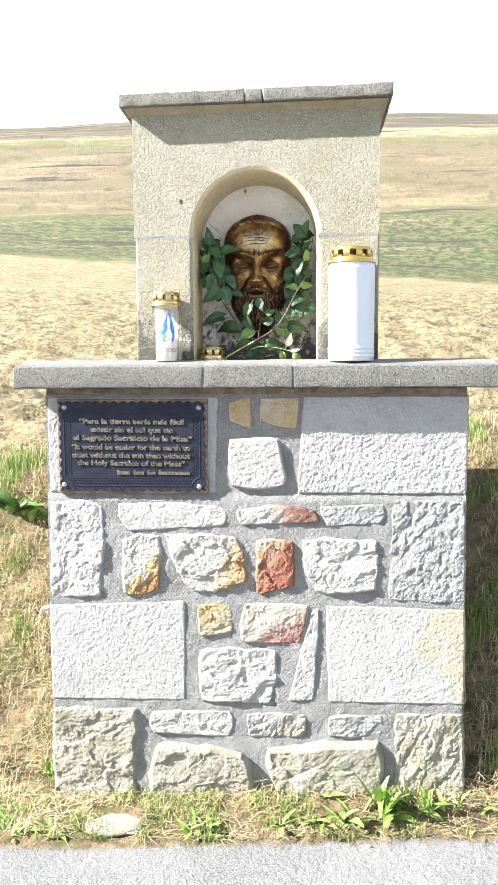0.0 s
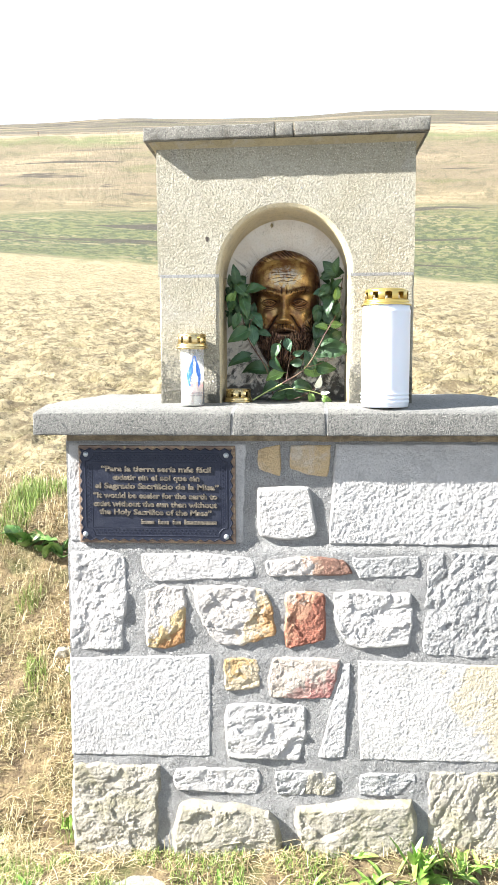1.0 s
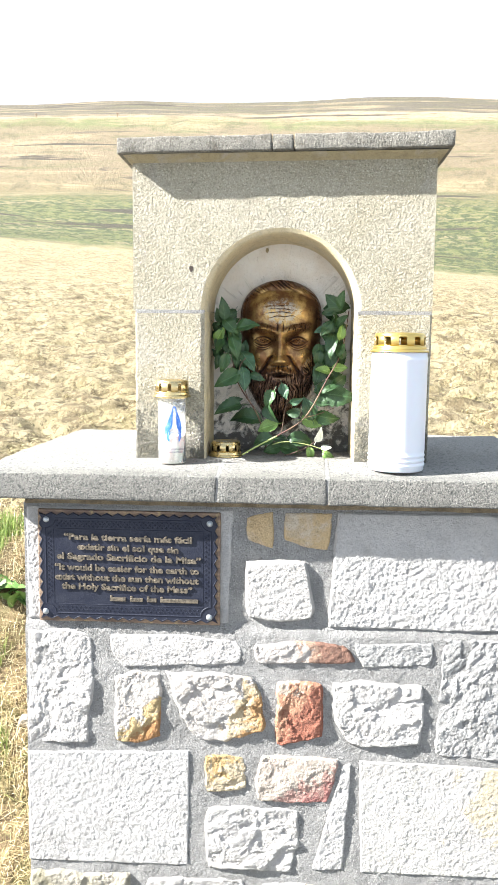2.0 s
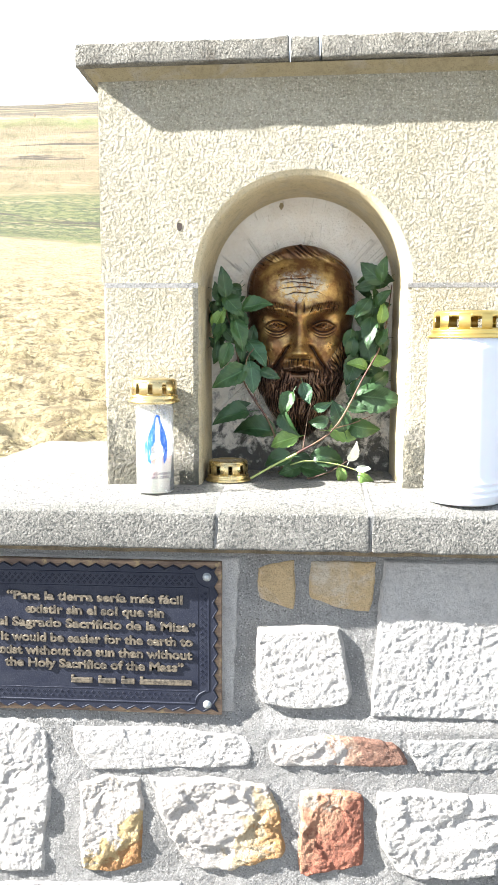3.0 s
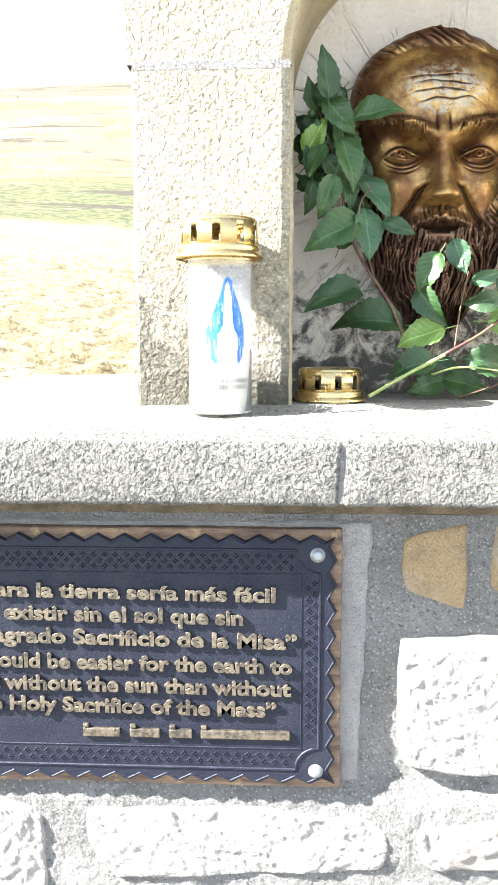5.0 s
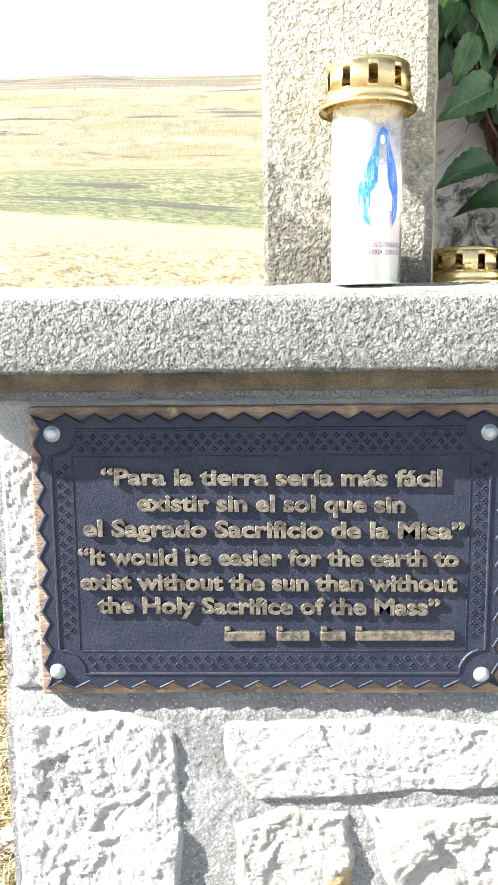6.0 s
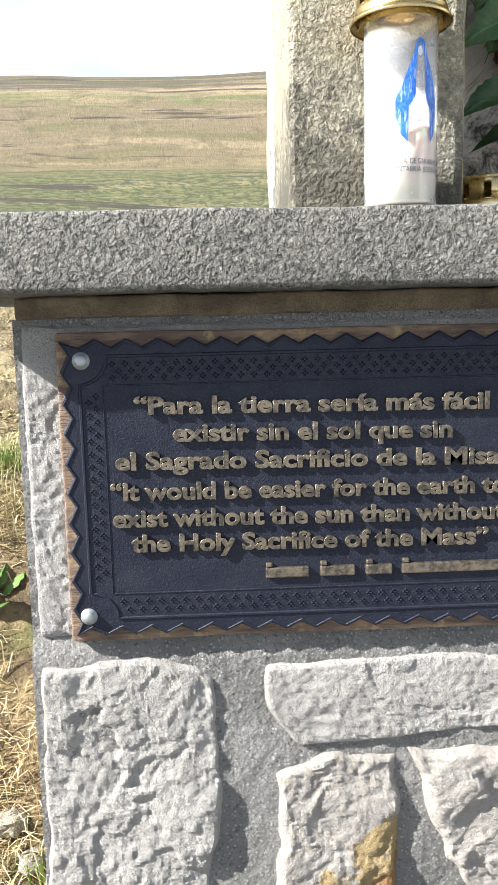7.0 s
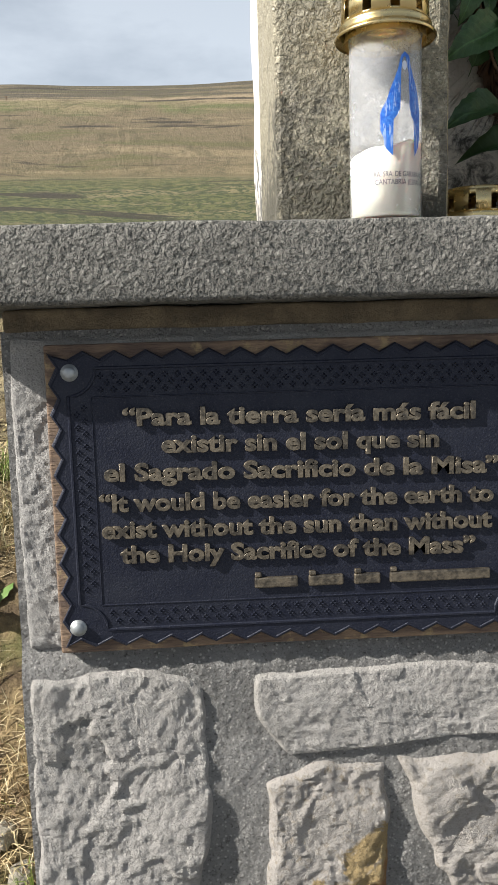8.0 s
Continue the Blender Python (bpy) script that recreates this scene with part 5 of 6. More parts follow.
# tone w is a leaf whitened in its colour to look sunlit
LEAF_MATS = {"d": leaf_mat("dark_leaf", (0.015, 0.045, 0.011), (0.026, 0.064, 0.018)), "m": leaf_mat("mid_leaf", (0.024, 0.064, 0.014), (0.038, 0.09, 0.02)),
             "b": leaf_mat("bluish_leaf", (0.032, 0.082, 0.036), (0.05, 0.11, 0.05)), "l": leaf_mat("light_leaf", (0.12, 0.22, 0.04), (0.18, 0.28, 0.07)),
             "w": leaf_mat("sunlit_white_leaf", (0.6, 0.62, 0.5), (0.7, 0.7, 0.6))}
_k = Nodes("reddish_twig", 0.6)
_k.color(_k.mix(_k.ramp(_k.noise(40, 4), (0.4, 0.0), (0.6, 1.0)), (0.085, 0.036, 0.028), (0.15, 0.095, 0.05))).bump((_k.noise(200, 4), 0.001))
M_TWIG = _k.mat
_k = Nodes("green_twig", 0.5)
_k.color(_k.mix(_k.noise(40, 4), (0.32, 0.4, 0.12), (0.42, 0.44, 0.16)))
M_TWIG_G = _k.mat


def leaf_mesh(tone, curl, fold, seed):
    """A toothed leaf one unit long, folded on its midrib, with raised side veins."""
    n, m = 14, 4
    bm = bmesh.new()
    rows = []
    for i in range(n + 1):
        t = i / n
        w = 0.30 * (math.sin(math.pi * min(1, t * 1.02) ** 0.8)) ** 0.75 * (1 - 0.25 * t) + 0.004
        w *= 1 + (0.06 if i % 2 else -0.05)
        row = []
        for j in range(-m, m + 1):
            s = j / m
            z = fold * abs(s) * w - curl * (t - 0.3) ** 2 - 0.10 * s * s * w + 0.075 * noise.noise(Vector((t * 3.2 + seed, s * 1.3, seed)))
            z -= 0.012 * abs(math.sin((t * 7 - abs(s) * 1.2) * math.pi)) * (abs(s) > 0.05) * w * 3
            row.append(bm.verts.new((t + 0.06 * abs(s) * w, s * w, z)))
        rows.append(row)
    for a, b in zip(rows, rows[1:]):
        for j in range(2 * m):
            bm.faces.new((a[j], b[j], b[j + 1], a[j + 1]))
    # stalk
    for k in range(3):
        a = [bm.verts.new((-0.22 * (1 - (k + q) / 3) ** 1.0, 0.012 * math.cos(t), 0.012 * math.sin(t) - 0.01)) for q in (0, 1) for t in (0, 2.1, 4.2)]
        for i in range(3):
            bm.faces.new((a[i], a[(i + 1) % 3], a[3 + (i + 1) % 3], a[3 + i]))
    return mesh_of("leaf", bm, LEAF_MATS[tone], True)


LEAVES = {t: [leaf_mesh(t, 0.1 + 0.26 * i, 0.15 + 0.24 * i, i * 3.1) for i in range(4)] for t in LEAF_MATS}
leaf_rng = random.Random(4)


def add_leaf(owner, x, y, z, length, angle, tone):
    """A leaf with its middle at x, y, z; its tip points by angle, up from the right, in the plane of the niche."""
    ob = new("leaf", leaf_rng.choice(LEAVES[tone]))
    ob.parent = owner
    x = min(0.108, max(-0.182, x))
    a = radians(angle)
    tip = Vector((math.cos(a), leaf_rng.uniform(-0.4, 0.2), math.sin(a))).normalized()
    face = Vector((leaf_rng.uniform(-0.75, 0.75), -1, leaf_rng.uniform(-0.4, 0.8))).normalized()
    side = face.cross(tip).normalized()
    face = tip.cross(side)
    m = Matrix((tip, side, face)).transposed().to_4x4()
    s = length * (1.2 if z > 1.3 else 1.1)
    ob.matrix_basis = Matrix.Translation(Vector((x, y, z)) - owner.location - tip * s * 0.5) @ m @ Matrix.Diagonal((s, s * leaf_rng.uniform(0.9, 1.15), s, 1))
    return ob


def tube_along(points, r0, r1, sides=7):
    """A tapering twig through points, smoothed, with small knots."""
    pts = [Vector(p) for p in points]
    line = []
    for i in range(len(pts) - 1):
        p0, p1, p2, p3 = pts[max(0, i - 1)], pts[i], pts[i + 1], pts[min(len(pts) - 1, i + 2)]
        for k in range(8):
            t = k / 8
            line.append(0.5 * ((2 * p1) + (p2 - p0) * t + (2 * p0 - 5 * p1 + 4 * p2 - p3) * t * t + (3 * p1 - p0 - 3 * p2 + p3) * t ** 3))
    line.append(pts[-1])
    bm = bmesh.new()
    rings = []
    for i, p in enumerate(line):
        d = (line[min(i + 1, len(line) - 1)] - line[max(i - 1, 0)]).normalized()
        a = d.orthogonal().normalized()
        b = d.cross(a)
        r = (r0 + (r1 - r0) * i / len(line)) * (1 + 0.25 * noise.noise(p * 120))
        rings.append([bm.verts.new(p + a * r * math.cos(2 * math.pi * k / sides) + b * r * math.sin(2 * math.pi * k / sides)) for k in range(sides)])
    for p, q in zip(rings, rings[1:]):
        for k in range(sides):
            bm.faces.new((p[k], p[(k + 1) % sides], q[(k + 1) % sides], q[k]))
    bm.faces.new(rings[0]), bm.faces.new(rings[-1])
    return bm


def stem(owner, points, r0, r1, mat, label=""):
    bm = tube_along(points, r0, r1)
    bmesh.ops.translate(bm, verts=bm.verts[:], vec=-owner.location)
    return part("stem", bm, mat, owner, label, smooth=True)


branch_l = thing("leafy_branch", "cut branch of dark green toothed leaves leaning beside the bronze head", "branch", "branches in the niche", (-0.07, 2.2, ledge_z(2.2)))
branch_r = thing("leafy_branch", "cut branch with reddish stem and dark green leaves crossing the niche", "branch", "branches in the niche", (-0.119, 2.15, ledge_z(2.15)))
branch_f = thing("leafy_branch", "small leafy sprig with light leaves, two painted sunlit white, lying on the ledge", "branch", "branches in the niche", (0.0, 2.17, ledge_z(2.17)))
stem(branch_l, [(-0.062, 2.2, 1.2), (-0.085, 2.2, 1.289), (-0.134, 2.2, 1.369), (-0.154, 2.2, 1.453), (-0.177, 2.21, 1.521)], 0.0022, 0.001, M_TWIG)
stem(branch_l, [(-0.11, 2.2, 1.33), (-0.13, 2.185, 1.40), (-0.115, 2.18, 1.43)], 0.0012, 0.0007, M_TWIG)
stem(branch_r, [(-0.119, 2.15, 1.203), (-0.08, 2.15, 1.226), (-0.039, 2.15, 1.248)], 0.0021, 0.002, M_TWIG_G, "pale green stem end")
stem(branch_r, [(-0.039, 2.15, 1.248), (0.026, 2.16, 1.292), (0.076, 2.18, 1.38), (0.11, 2.2, 1.446), (0.126, 2.22, 1.542)], 0.002, 0.001, M_TWIG)
stem(branch_r, [(-0.028, 2.155, 1.255), (-0.022, 2.16, 1.30), (-0.015, 2.16, 1.336)], 0.0011, 0.0006, M_TWIG)
stem(branch_r, [(0.021, 2.16, 1.29), (0.06, 2.175, 1.30), (0.095, 2.19, 1.313)], 0.001, 0.0006, M_TWIG)
stem(branch_f, [(-0.05, 2.165, 1.226), (-0.017, 2.16, 1.234), (0.038, 2.16, 1.227), (0.085, 2.15, 1.212)], 0.0013, 0.0006, M_TWIG_G)
stem(branch_f, [(-0.02, 2.17, 1.2), (0.02, 2.165, 1.215), (0.05, 2.16, 1.235)], 0.0013, 0.0006, M_TWIG)
add_leaf(branch_l, -0.167, 2.170, 1.543, 0.045, 95, "d")
add_leaf(branch_l, -0.194, 2.198, 1.528, 0.032, 100, "d")
add_leaf(branch_l, -0.152, 2.186, 1.504, 0.042, -45, "m")
add_leaf(branch_l, -0.113, 2.174, 1.505, 0.045, 15, "m")
add_leaf(branch_l, -0.198, 2.202, 1.501, 0.026, 80, "d")
add_leaf(branch_l, -0.178, 2.190, 1.483, 0.037, 60, "l")
add_leaf(branch_l, -0.177, 2.178, 1.457, 0.032, -120, "m")
add_leaf(branch_l, -0.146, 2.206, 1.479, 0.042, -60, "m")
add_leaf(branch_l, -0.193, 2.194, 1.461, 0.032, -100, "d")
add_leaf(branch_l, -0.141, 2.182, 1.455, 0.048, -70, "m")
add_leaf(branch_l, -0.165, 2.170, 1.417, 0.041, -110, "m")
add_leaf(branch_l, -0.111, 2.198, 1.424, 0.052, -48, "b")
add_leaf(branch_l, -0.119, 2.186, 1.380, 0.049, -80, "b")
add_leaf(branch_l, -0.157, 2.174, 1.380, 0.056, 205, "m")
add_leaf(branch_l, -0.088, 2.177, 1.385, 0.033, -20, "d")
add_leaf(branch_l, -0.188, 2.190, 1.419, 0.032, -95, "d")
add_leaf(branch_l, -0.155, 2.178, 1.313, 0.056, 188, "d")
add_leaf(branch_l, -0.117, 2.206, 1.286, 0.077, 172, "d")
add_leaf(branch_r, 0.088, 2.200, 1.561, 0.047, 140, "d")
add_leaf(branch_r, 0.106, 2.188, 1.566, 0.038, 85, "m")
add_leaf(branch_r, 0.079, 2.216, 1.539, 0.033, 190, "d")
add_leaf(branch_r, 0.115, 2.204, 1.518, 0.033, 55, "m")
add_leaf(branch_r, 0.058, 2.192, 1.496, 0.026, 200, "b")
add_leaf(branch_r, 0.072, 2.180, 1.499, 0.038, -130, "d")
add_leaf(branch_r, 0.107, 2.208, 1.486, 0.038, 70, "m")
add_leaf(branch_r, 0.123, 2.196, 1.492, 0.033, 80, "l")
add_leaf(branch_r, 0.085, 2.184, 1.459, 0.049, -100, "d")
add_leaf(branch_r, 0.087, 2.212, 1.425, 0.043, -80, "d")
add_leaf(branch_r, 0.110, 2.200, 1.446, 0.033, 100, "d")
add_leaf(branch_r, 0.125, 2.188, 1.451, 0.028, 60, "m")
add_leaf(branch_r, 0.060, 2.216, 1.394, 0.053, -110, "d")
add_leaf(branch_r, 0.067, 2.204, 1.402, 0.033, 160, "l")
add_leaf(branch_r, 0.089, 2.192, 1.363, 0.049, 25, "d")
add_leaf(branch_r, 0.104, 2.180, 1.343, 0.072, -8, "d")
add_leaf(branch_r, 0.119, 2.208, 1.408, 0.033, 0, "l")
add_leaf(branch_r, 0.111, 2.196, 1.377, 0.038, 30, "d")
add_leaf(branch_r, 0.066, 2.184, 1.327, 0.033, -20, "d")
add_leaf(branch_r, 0.056, 2.212, 1.428, 0.038, -100, "d")
add_leaf(branch_f, -0.062, 2.169, 1.269, 0.050, 195, "l")
add_leaf(branch_f, -0.056, 2.157, 1.300, 0.045, -60, "d")
add_leaf(branch_f, -0.058, 2.155, 1.335, 0.040, 240, "m")
add_leaf(branch_f, -0.024, 2.165, 1.352, 0.034, -72, "b")
add_leaf(branch_f, 0.005, 2.161, 1.330, 0.028, 15, "b")
add_leaf(branch_f, -0.002, 2.149, 1.304, 0.032, 200, "d")
add_leaf(branch_f, 0.035, 2.177, 1.311, 0.049, 110, "d")
add_leaf(branch_f, 0.052, 2.200, 1.284, 0.064, 0, "l")
add_leaf(branch_f, 0.078, 2.188, 1.290, 0.053, -12, "m")
add_leaf(branch_f, -0.027, 2.196, 1.232, 0.042, -20, "d")
add_leaf(branch_f, -0.008, 2.184, 1.214, 0.048, -15, "m")
add_leaf(branch_f, 0.017, 2.172, 1.238, 0.058, -10, "d")
add_leaf(branch_f, -0.073, 2.160, 1.236, 0.050, 190, "d")
add_leaf(branch_f, -0.050, 2.188, 1.213, 0.042, 200, "m")
add_leaf(branch_f, 0.040, 2.176, 1.204, 0.033, -75, "l")
add_leaf(branch_f, 0.083, 2.164, 1.203, 0.032, -40, "l")
add_leaf(branch_f, 0.015, 2.192, 1.247, 0.022, 80, "l")
# two leaves in direct sun, their brightness put into a white colour
add_leaf(branch_f, 0.060, 2.15, 1.251, 0.034, 65, "w")
add_leaf(branch_f, 0.077, 2.15, 1.223, 0.024, 5, "w")
# leaves behind the front ones
for owner in (branch_l, branch_r, branch_f):
    for o in [c for c in owner.children if c.name.startswith("leaf")]:
        for k in range(2):
            p = owner.location + o.matrix_basis.translation
            xx = min(0.125, max(-0.195, p.x + leaf_rng.uniform(-0.02, 0.02)))
            if abs(xx + 0.033) > 0.085 and p.z > 1.3:
                add_leaf(owner, xx, min(2.245, p.y + leaf_rng.uniform(0.02, 0.04)), max(1.212, p.z + leaf_rng.uniform(-0.015, 0.015)), leaf_rng.uniform(0.028, 0.045), leaf_rng.uniform(0, 360), leaf_rng.choice("ddm"))
for x, y, z in ((-0.182, 2.195, 1.508), (-0.176, 2.192, 1.497), (-0.185, 2.192, 1.489)):
    bm = bmesh.new()
    bmesh.ops.create_icosphere(bm, subdivisions=2, radius=0.0042)
    bmesh.ops.translate(bm, verts=bm.verts[:], vec=Vector((x, y, z)) - branch_l.location)
    part("berry", bm, LEAF_MATS["d"], branch_l, "small dark berry", smooth=True)

# ---- grass, weeds and loose stones ----
def blade_mat(name, stops):
    k = Nodes(name, 0.6)
    k.color(k.mix(k.ramp(k.noise(3, 4, 0.6, k.world), (0.4, 0.0), (0.6, 0.35)), k.ramp(k.geo.outputs["Random Per Island"], *stops), (0.16, 0.17, 0.05)))
    return k.mat


M_STRAW = blade_mat("straw", ((0.0, (0.16, 0.1, 0.055)), (0.3, (0.38, 0.28, 0.14)), (0.65, (0.58, 0.47, 0.27)), (0.9, (0.7, 0.6, 0.4)), (1.0, (0.22, 0.25, 0.06))))
M_MEADOW = blade_mat("meadow_grass", ((0.0, (0.17, 0.12, 0.05)), (0.4, (0.36, 0.28, 0.13)), (0.8, (0.5, 0.42, 0.23)), (1.0, (0.26, 0.25, 0.09))))
M_GREEN = blade_mat("green_grass", ((0.0, (0.1, 0.17, 0.03)), (0.6, (0.2, 0.3, 0.05)), (1.0, (0.36, 0.42, 0.12))))
grass_rng = random.Random(11)


def grass(name, label, spots, mat, length, width, flat, category="grass"):
    """Many bent blades in one mesh; spots gives the feet; flat: 0 upright, 1 lying."""
    verts, faces = [], []
    for x, y in spots:
        z = ground_z(x, y) - 0.004
        ln = length * grass_rng.uniform(0.4, 1.3)
        a = grass_rng.uniform(0, 2 * math.pi)
        lean = grass_rng.uniform(0.15, 1.0) * (0.6 + flat)
        d = Vector((math.cos(a), math.sin(a), 0))
        s = Vector((-d.y, d.x, 0)) * width * grass_rng.uniform(0.6, 1.3)
        up = Vector((0, 0, 1))
        p0 = Vector((x, y, z))
        if flat > 0.9:
            p0.z += grass_rng.uniform(0, 0.015)
            up *= grass_rng.uniform(0.0, 0.3)
            lean = 1.0
        p1 = p0 + (up * 0.55 + d * 0.25 * lean) * ln
        p2 = p1 + (up * (0.45 - 0.4 * lean) + d * 0.55 * lean) * ln
        b = len(verts)
        verts += [p0 - s, p0 + s, p1 - s * 0.8, p1 + s * 0.8, p2]
        faces += [(b, b + 1, b + 3, b + 2), (b + 2, b + 3, b + 4)]
    me = bpy.data.meshes.new(name)
    me.from_pydata([tuple(v) for v in verts], [], faces)
    me.materials.append(mat)
    return tagged(new(name, me), label, category, kind="stuff")


def scatter(n, x0, x1, y0, y1, keep=lambda x, y: True):
    out = []
    while len(out) < n:
        x, y = grass_rng.uniform(x0, x1), grass_rng.uniform(y0, y1)
        if keep(x, y):
            out.append((x, y))
    return out


def clear_of_shrine(x, y):
    return not (-0.62 < x < 0.55 and 2.0 < y < 2.7)


def clumpy(x, y):
    return clear_of_shrine(x, y) and noise.noise(Vector((x * 7, y * 7, 3))) > grass_rng.uniform(-0.5, 0.35)


grass("bank_grass", "dry straw-coloured grass matted on the bank", scatter(15000, -1.5, 1.3, 1.98, 3.3, clumpy), M_STRAW, 0.065, 0.0011, 0.85)
grass("bank_straw", "dead straw lying matted on the bank", scatter(32000, -1.5, 1.3, 1.98, 3.3, clumpy), M_STRAW, 0.08, 0.0011, 0.95)
grass("verge_straw", "dry straw lying along the foot of the shrine", scatter(2600, -0.85, 0.85, 1.84, 2.03, lambda x, y: y > 1.855 + 0.1 * x and not (-0.47 < x < -0.33 and y < 1.95)), M_STRAW, 0.085, 0.0009, 1.0)
grass("verge_grass", "short green and dry grass along the road edge", scatter(2600, -0.85, 0.85, 1.82, 2.0, lambda x, y: y > 1.845 + 0.1 * x and noise.noise(Vector((x * 9, y * 9, 8))) > 0.05), M_GREEN, 0.035, 0.0011, 0.3)
grass("bank_tufts", "green grass tufts on the bank", scatter(12000, -1.3, 1.2, 2.05, 3.2, lambda x, y: clear_of_shrine(x, y) and noise.noise(Vector((x * 6, y * 6, 9))) > 0.18), M_GREEN, 0.07, 0.0011, 0.3)


def meadow_spots(n):
    out = []
    while len(out) < n:
        y = 3.1 * (40 / 3.1) ** grass_rng.random()
        x = y * grass_rng.uniform(-0.46, 0.40)
        if noise.noise(Vector((x * 2.2, y * 1.2, 4))) > grass_rng.uniform(-0.7, 0.5):
            out.append((x, y))
    return out


grass("meadow_grass", "pale dry meadow grass on the rising pasture", meadow_spots(42000), M_MEADOW, 0.075, 0.003, 0.95)


def tuft_spots(n):
    """Feet of blades in tight clumps over the near pasture."""
    out = []
    for i in range(n):
        y = 3.0 * (14 / 3.0) ** grass_rng.random()
        x = y * grass_rng.uniform(-0.46, 0.40)
        r = grass_rng.uniform(0.02, 0.07)
        out += [(x + grass_rng.gauss(0, r), y + grass_rng.gauss(0, r)) for k in range(26)]
    return out


grass("pasture_tufts", "tousled dry grass tufts on the near pasture", tuft_spots(900), M_MEADOW, 0.07, 0.0022, 0.95)
_k = Nodes("weed_leaf", 0.42)
_k.color(_k.mix(_k.ramp(_k.noise(30, 4), (0.35, 0.0), (0.65, 1.0)), (0.14, 0.27, 0.04), (0.3, 0.42, 0.09))).bump((_k.noise(150, 4), 0.001))
M_WEED = _k.mat
_k = Nodes("ivy_leaf", 0.4)
_k.color(_k.mix(_k.ramp(_k.noise(30, 4), (0.35, 0.0), (0.65, 1.0)), (0.05, 0.12, 0.025), (0.12, 0.2, 0.05))).bump((_k.noise(150, 4), 0.001))
M_IVY = _k.mat


def blade_leaf(mat, wide, arch):
    """A long weed leaf, one unit, hollow along its midrib and arching over."""
    bm = bmesh.new()
    rows = []
    n = 9
    for i in range(n + 1):
        t = i / n
        w = wide * math.sin(math.pi * (0.06 + 0.92 * t)) ** 0.8 * (1 + 0.08 * (-1) ** i)
        c = Vector((t * (1 - 0.25 * arch * t), 0, 0.55 * t - arch * t * t))
        rows.append([bm.verts.new(c + Vector((0, s * w, 0.35 * abs(s) * w))) for s in (-1, -0.5, 0, 0.5, 1)])
    for a, b in zip(rows, rows[1:]):
        for j in range(4):
            bm.faces.new((a[j], b[j], b[j + 1], a[j + 1]))
    return mesh_of("leaf", bm, mat, True)


WEED = [blade_leaf(M_WEED, 0.1, 0.35), blade_leaf(M_WEED, 0.13, 0.6), blade_leaf(M_WEED, 0.07, 0.15)]
IVY = [blade_leaf(M_IVY, 0.34, 0.5), blade_leaf(M_IVY, 0.3, 0.3)]
weed_rng = random.Random(21)


def weed(x, y, count, size, rise, meshes, label, group="weeds along the verge", spread=0.02):
    c = thing("weed_plant", label, "plant", group, (x, y, ground_z(x, y) - 0.004))
    for i in range(count):
        o = new("leaf", weed_rng.choice(meshes))
        o.parent = c
        s = size * weed_rng.uniform(0.7, 1.35)
        o.matrix_basis = pose(weed_rng.uniform(-spread, spread), weed_rng.uniform(-spread, spread) * 0.6, 0, weed_rng.uniform(-20, 20), -weed_rng.uniform(0, 1) * rise, 360 * i / count + weed_rng.uniform(-25, 25)) @ Matrix.Diagonal((s, s, s, 1))
    return c


weed(0.33, 1.945, 20, 0.10, 55, WEED, "bright green broad-leaved weed growing at the road edge", spread=0.04)
weed(0.41, 1.955, 14, 0.085, 60, WEED, "bright green broad-leaved weed growing at the road edge", spread=0.03)
weed(0.235, 1.925, 14, 0.07, 35, WEED, "bright green broad-leaved weed growing at the road edge", spread=0.04)
weed(0.13, 1.91, 12, 0.06, 25, WEED, "low green weed rosette growing at the road edge", spread=0.03)
weed(0.06, 1.905, 9, 0.055, 25, WEED, "low green weed rosette growing at the road edge", spread=0.03)
weed(0.15, 1.975, 5, 0.07, 60, WEED, "single upright green leaves in dry straw", spread=0.02)
weed(0.5, 1.975, 9, 0.07, 50, WEED, "green leafy weed beside the plinth corner", spread=0.03)
weed(0.62, 1.98, 9, 0.06, 40, WEED, "low green weed growing at the road edge", spread=0.04)
weed(-0.20, 1.875, 10, 0.05, 45, WEED, "small green weed rosette growing at the road edge", spread=0.02)
weed(-0.135, 1.88, 7, 0.042, 45, WEED, "small green weed rosette growing at the road edge", spread=0.02)
weed(-0.58, 1.85, 13, 0.04, 40, WEED, "low clover-like green weeds at the road edge", spread=0.05)
weed(-0.65, 1.845, 13, 0.042, 40, WEED, "low clover-like green weeds at the road edge", spread=0.05)
weed(-0.655, 2.1, 12, 0.04, 70, WEED, "small bright green tuft beside the plinth", spread=0.02)
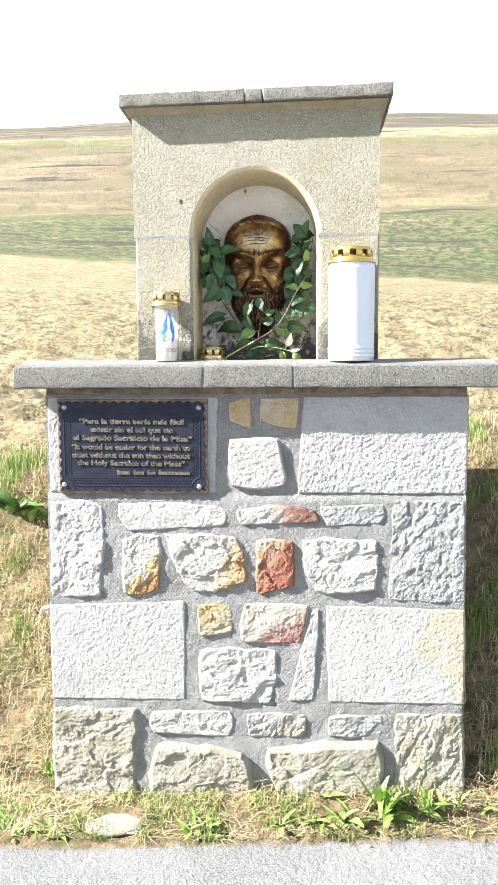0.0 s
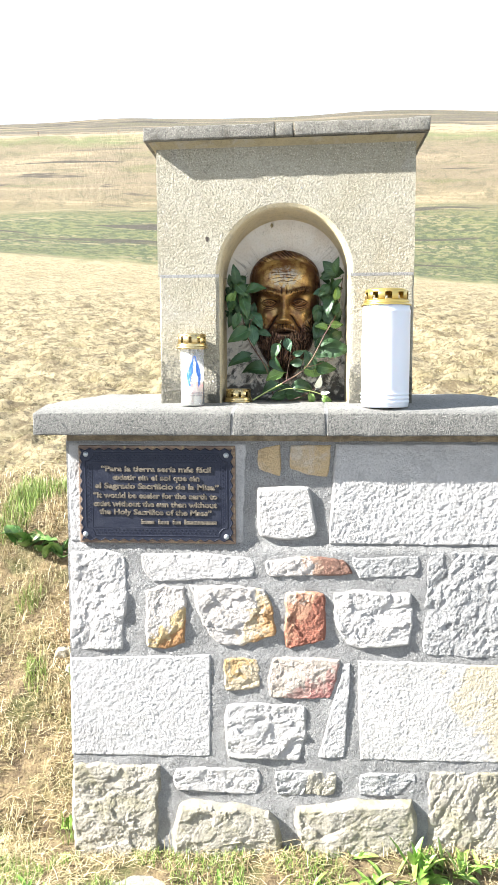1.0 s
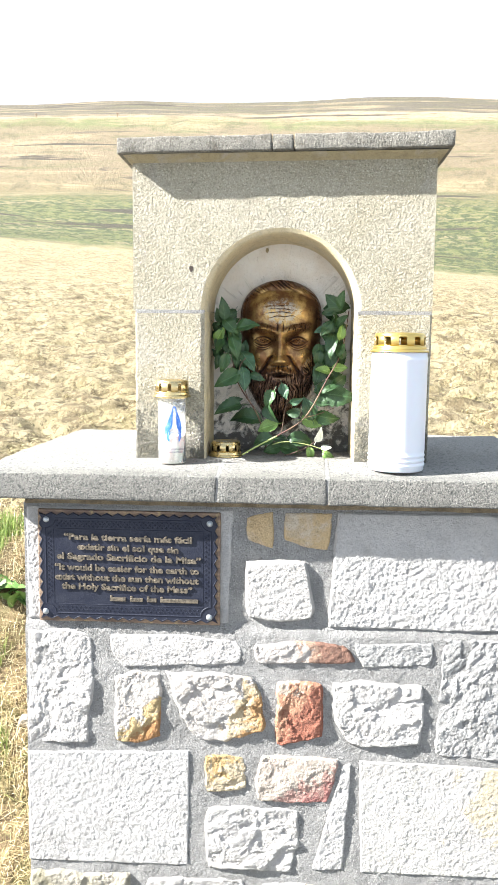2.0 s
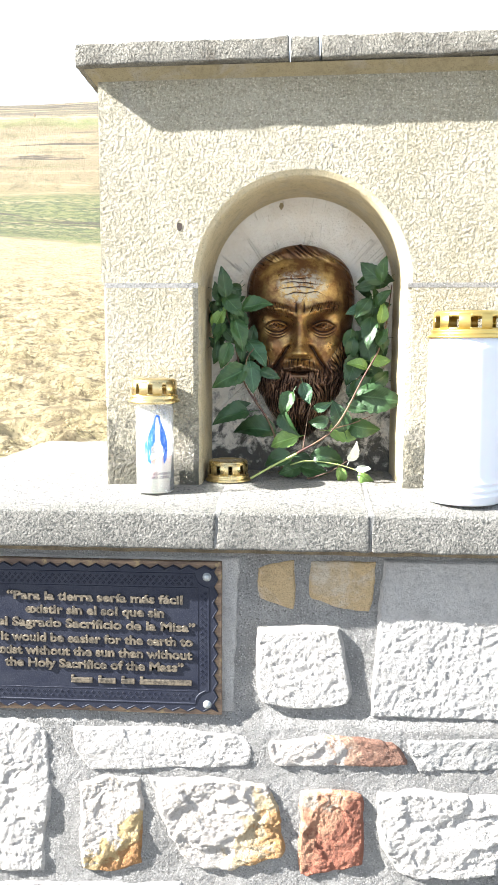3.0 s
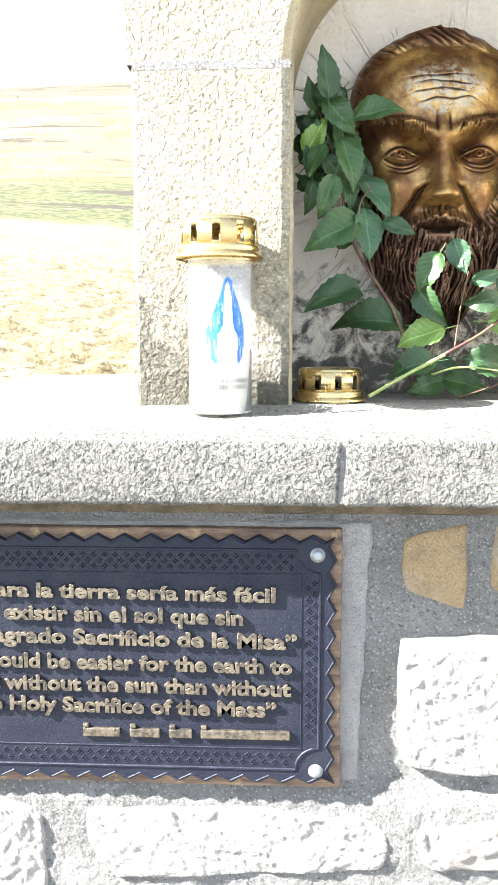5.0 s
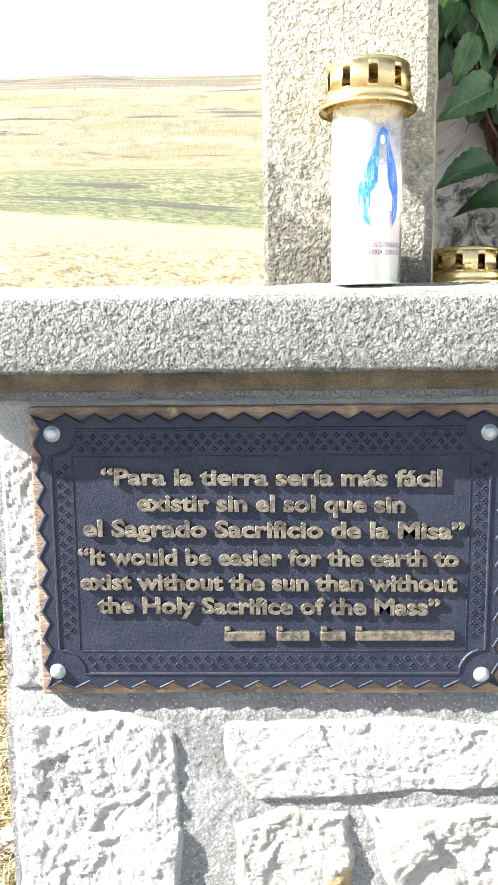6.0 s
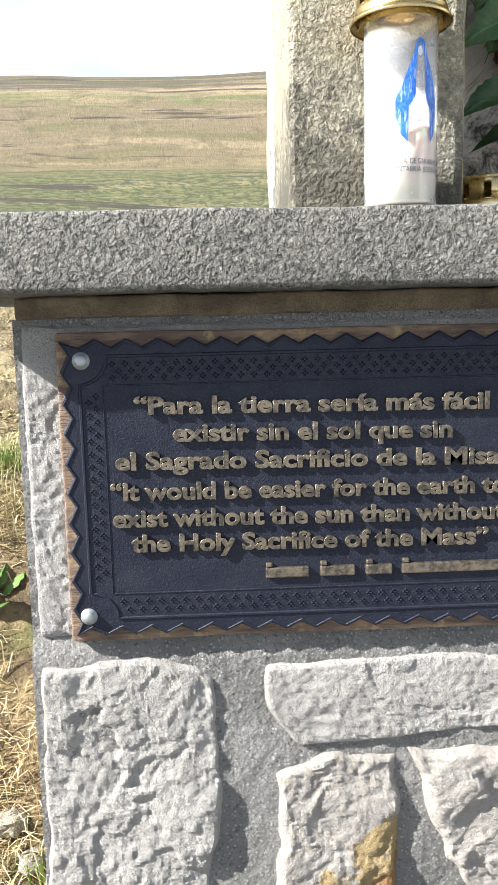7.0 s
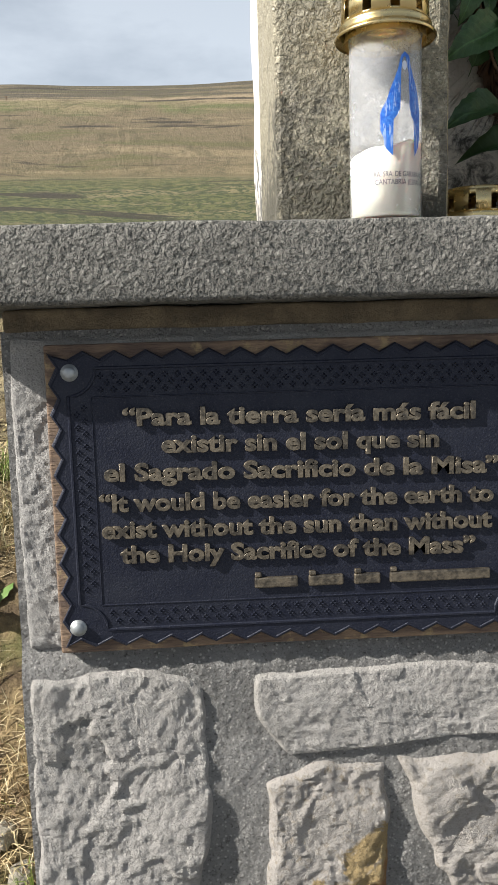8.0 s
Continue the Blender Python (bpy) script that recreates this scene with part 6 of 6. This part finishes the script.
weed(-0.99, 2.84, 16, 0.085, 45, IVY, "dark green broad leaves growing on the bank", "weeds on the bank", spread=0.07)
weed(-0.91, 2.8, 12, 0.075, 45, IVY, "dark green broad leaves growing on the bank", "weeds on the bank", spread=0.06)


def rock(x, y, sx, sy, sz, seed, mat, label, sink=0.35):
    """A loose weathered stone half sunk in the ground."""
    bm = bmesh.new()
    bmesh.ops.create_icosphere(bm, subdivisions=4, radius=1.0)
    for v in bm.verts:
        n = v.co.normalized()
        k = 1 + 0.22 * noise.noise(n * 1.6 + Vector((seed, 0, 0))) + 0.09 * noise.noise(n * 4.5 + Vector((0, seed, 0)))
        q = Vector((math.copysign(abs(n.x) ** 0.7, n.x) * sx, math.copysign(abs(n.y) ** 0.7, n.y) * sy, math.copysign(abs(n.z) ** 0.8, n.z) * sz))
        v.co = q * k
    me = mesh_of("loose_stone", bm, mat, True)
    ob = tagged(new("loose_stone", me), label, "stone", "loose stones")
    ob.location = (x, y, ground_z(x, y) + sz * (1 - 2 * sink))
    return ob


rock(-0.405, 1.885, 0.08, 0.045, 0.009, 1.0, M_MOSSY, "flat pale stone sunk in the verge", 0.6)
rock(-0.775, 2.5, 0.024, 0.024, 0.016, 2.0, M_MOSSY, "small pale stone lying on the grassy bank", 0.25)
rock(-0.735, 2.46, 0.02, 0.024, 0.012, 3.0, M_MOSSY, "small pale stone lying on the grassy bank", 0.25)
rock(-0.225, 1.945, 0.006, 0.005, 0.004, 4.0, M_WHITE, "white pebble lying on the verge", 0.2)
rock(0.268, 1.845, 0.006, 0.004, 0.004, 5.0, M_WHITE, "white pebble lying on the asphalt", 0.2)

# posts on the hill
for px, py in ((-165.0, 500.0), (-114.0, 500.0)):
    z = ground_z(px, py)
    p = thing("fence_post", "weathered wooden post standing on the far hillside", "post", "posts on the hill", (px, py, z - 0.3))
    part("shaft", box_bm(-0.25, 0.25, -0.25, 0.25, 0, 2.8, 0.05), M_BOARD, p)
    part("crosspiece", box_bm(-0.9, 0.9, -0.2, 0.2, 2.2, 2.6, 0.05), M_BOARD, p)
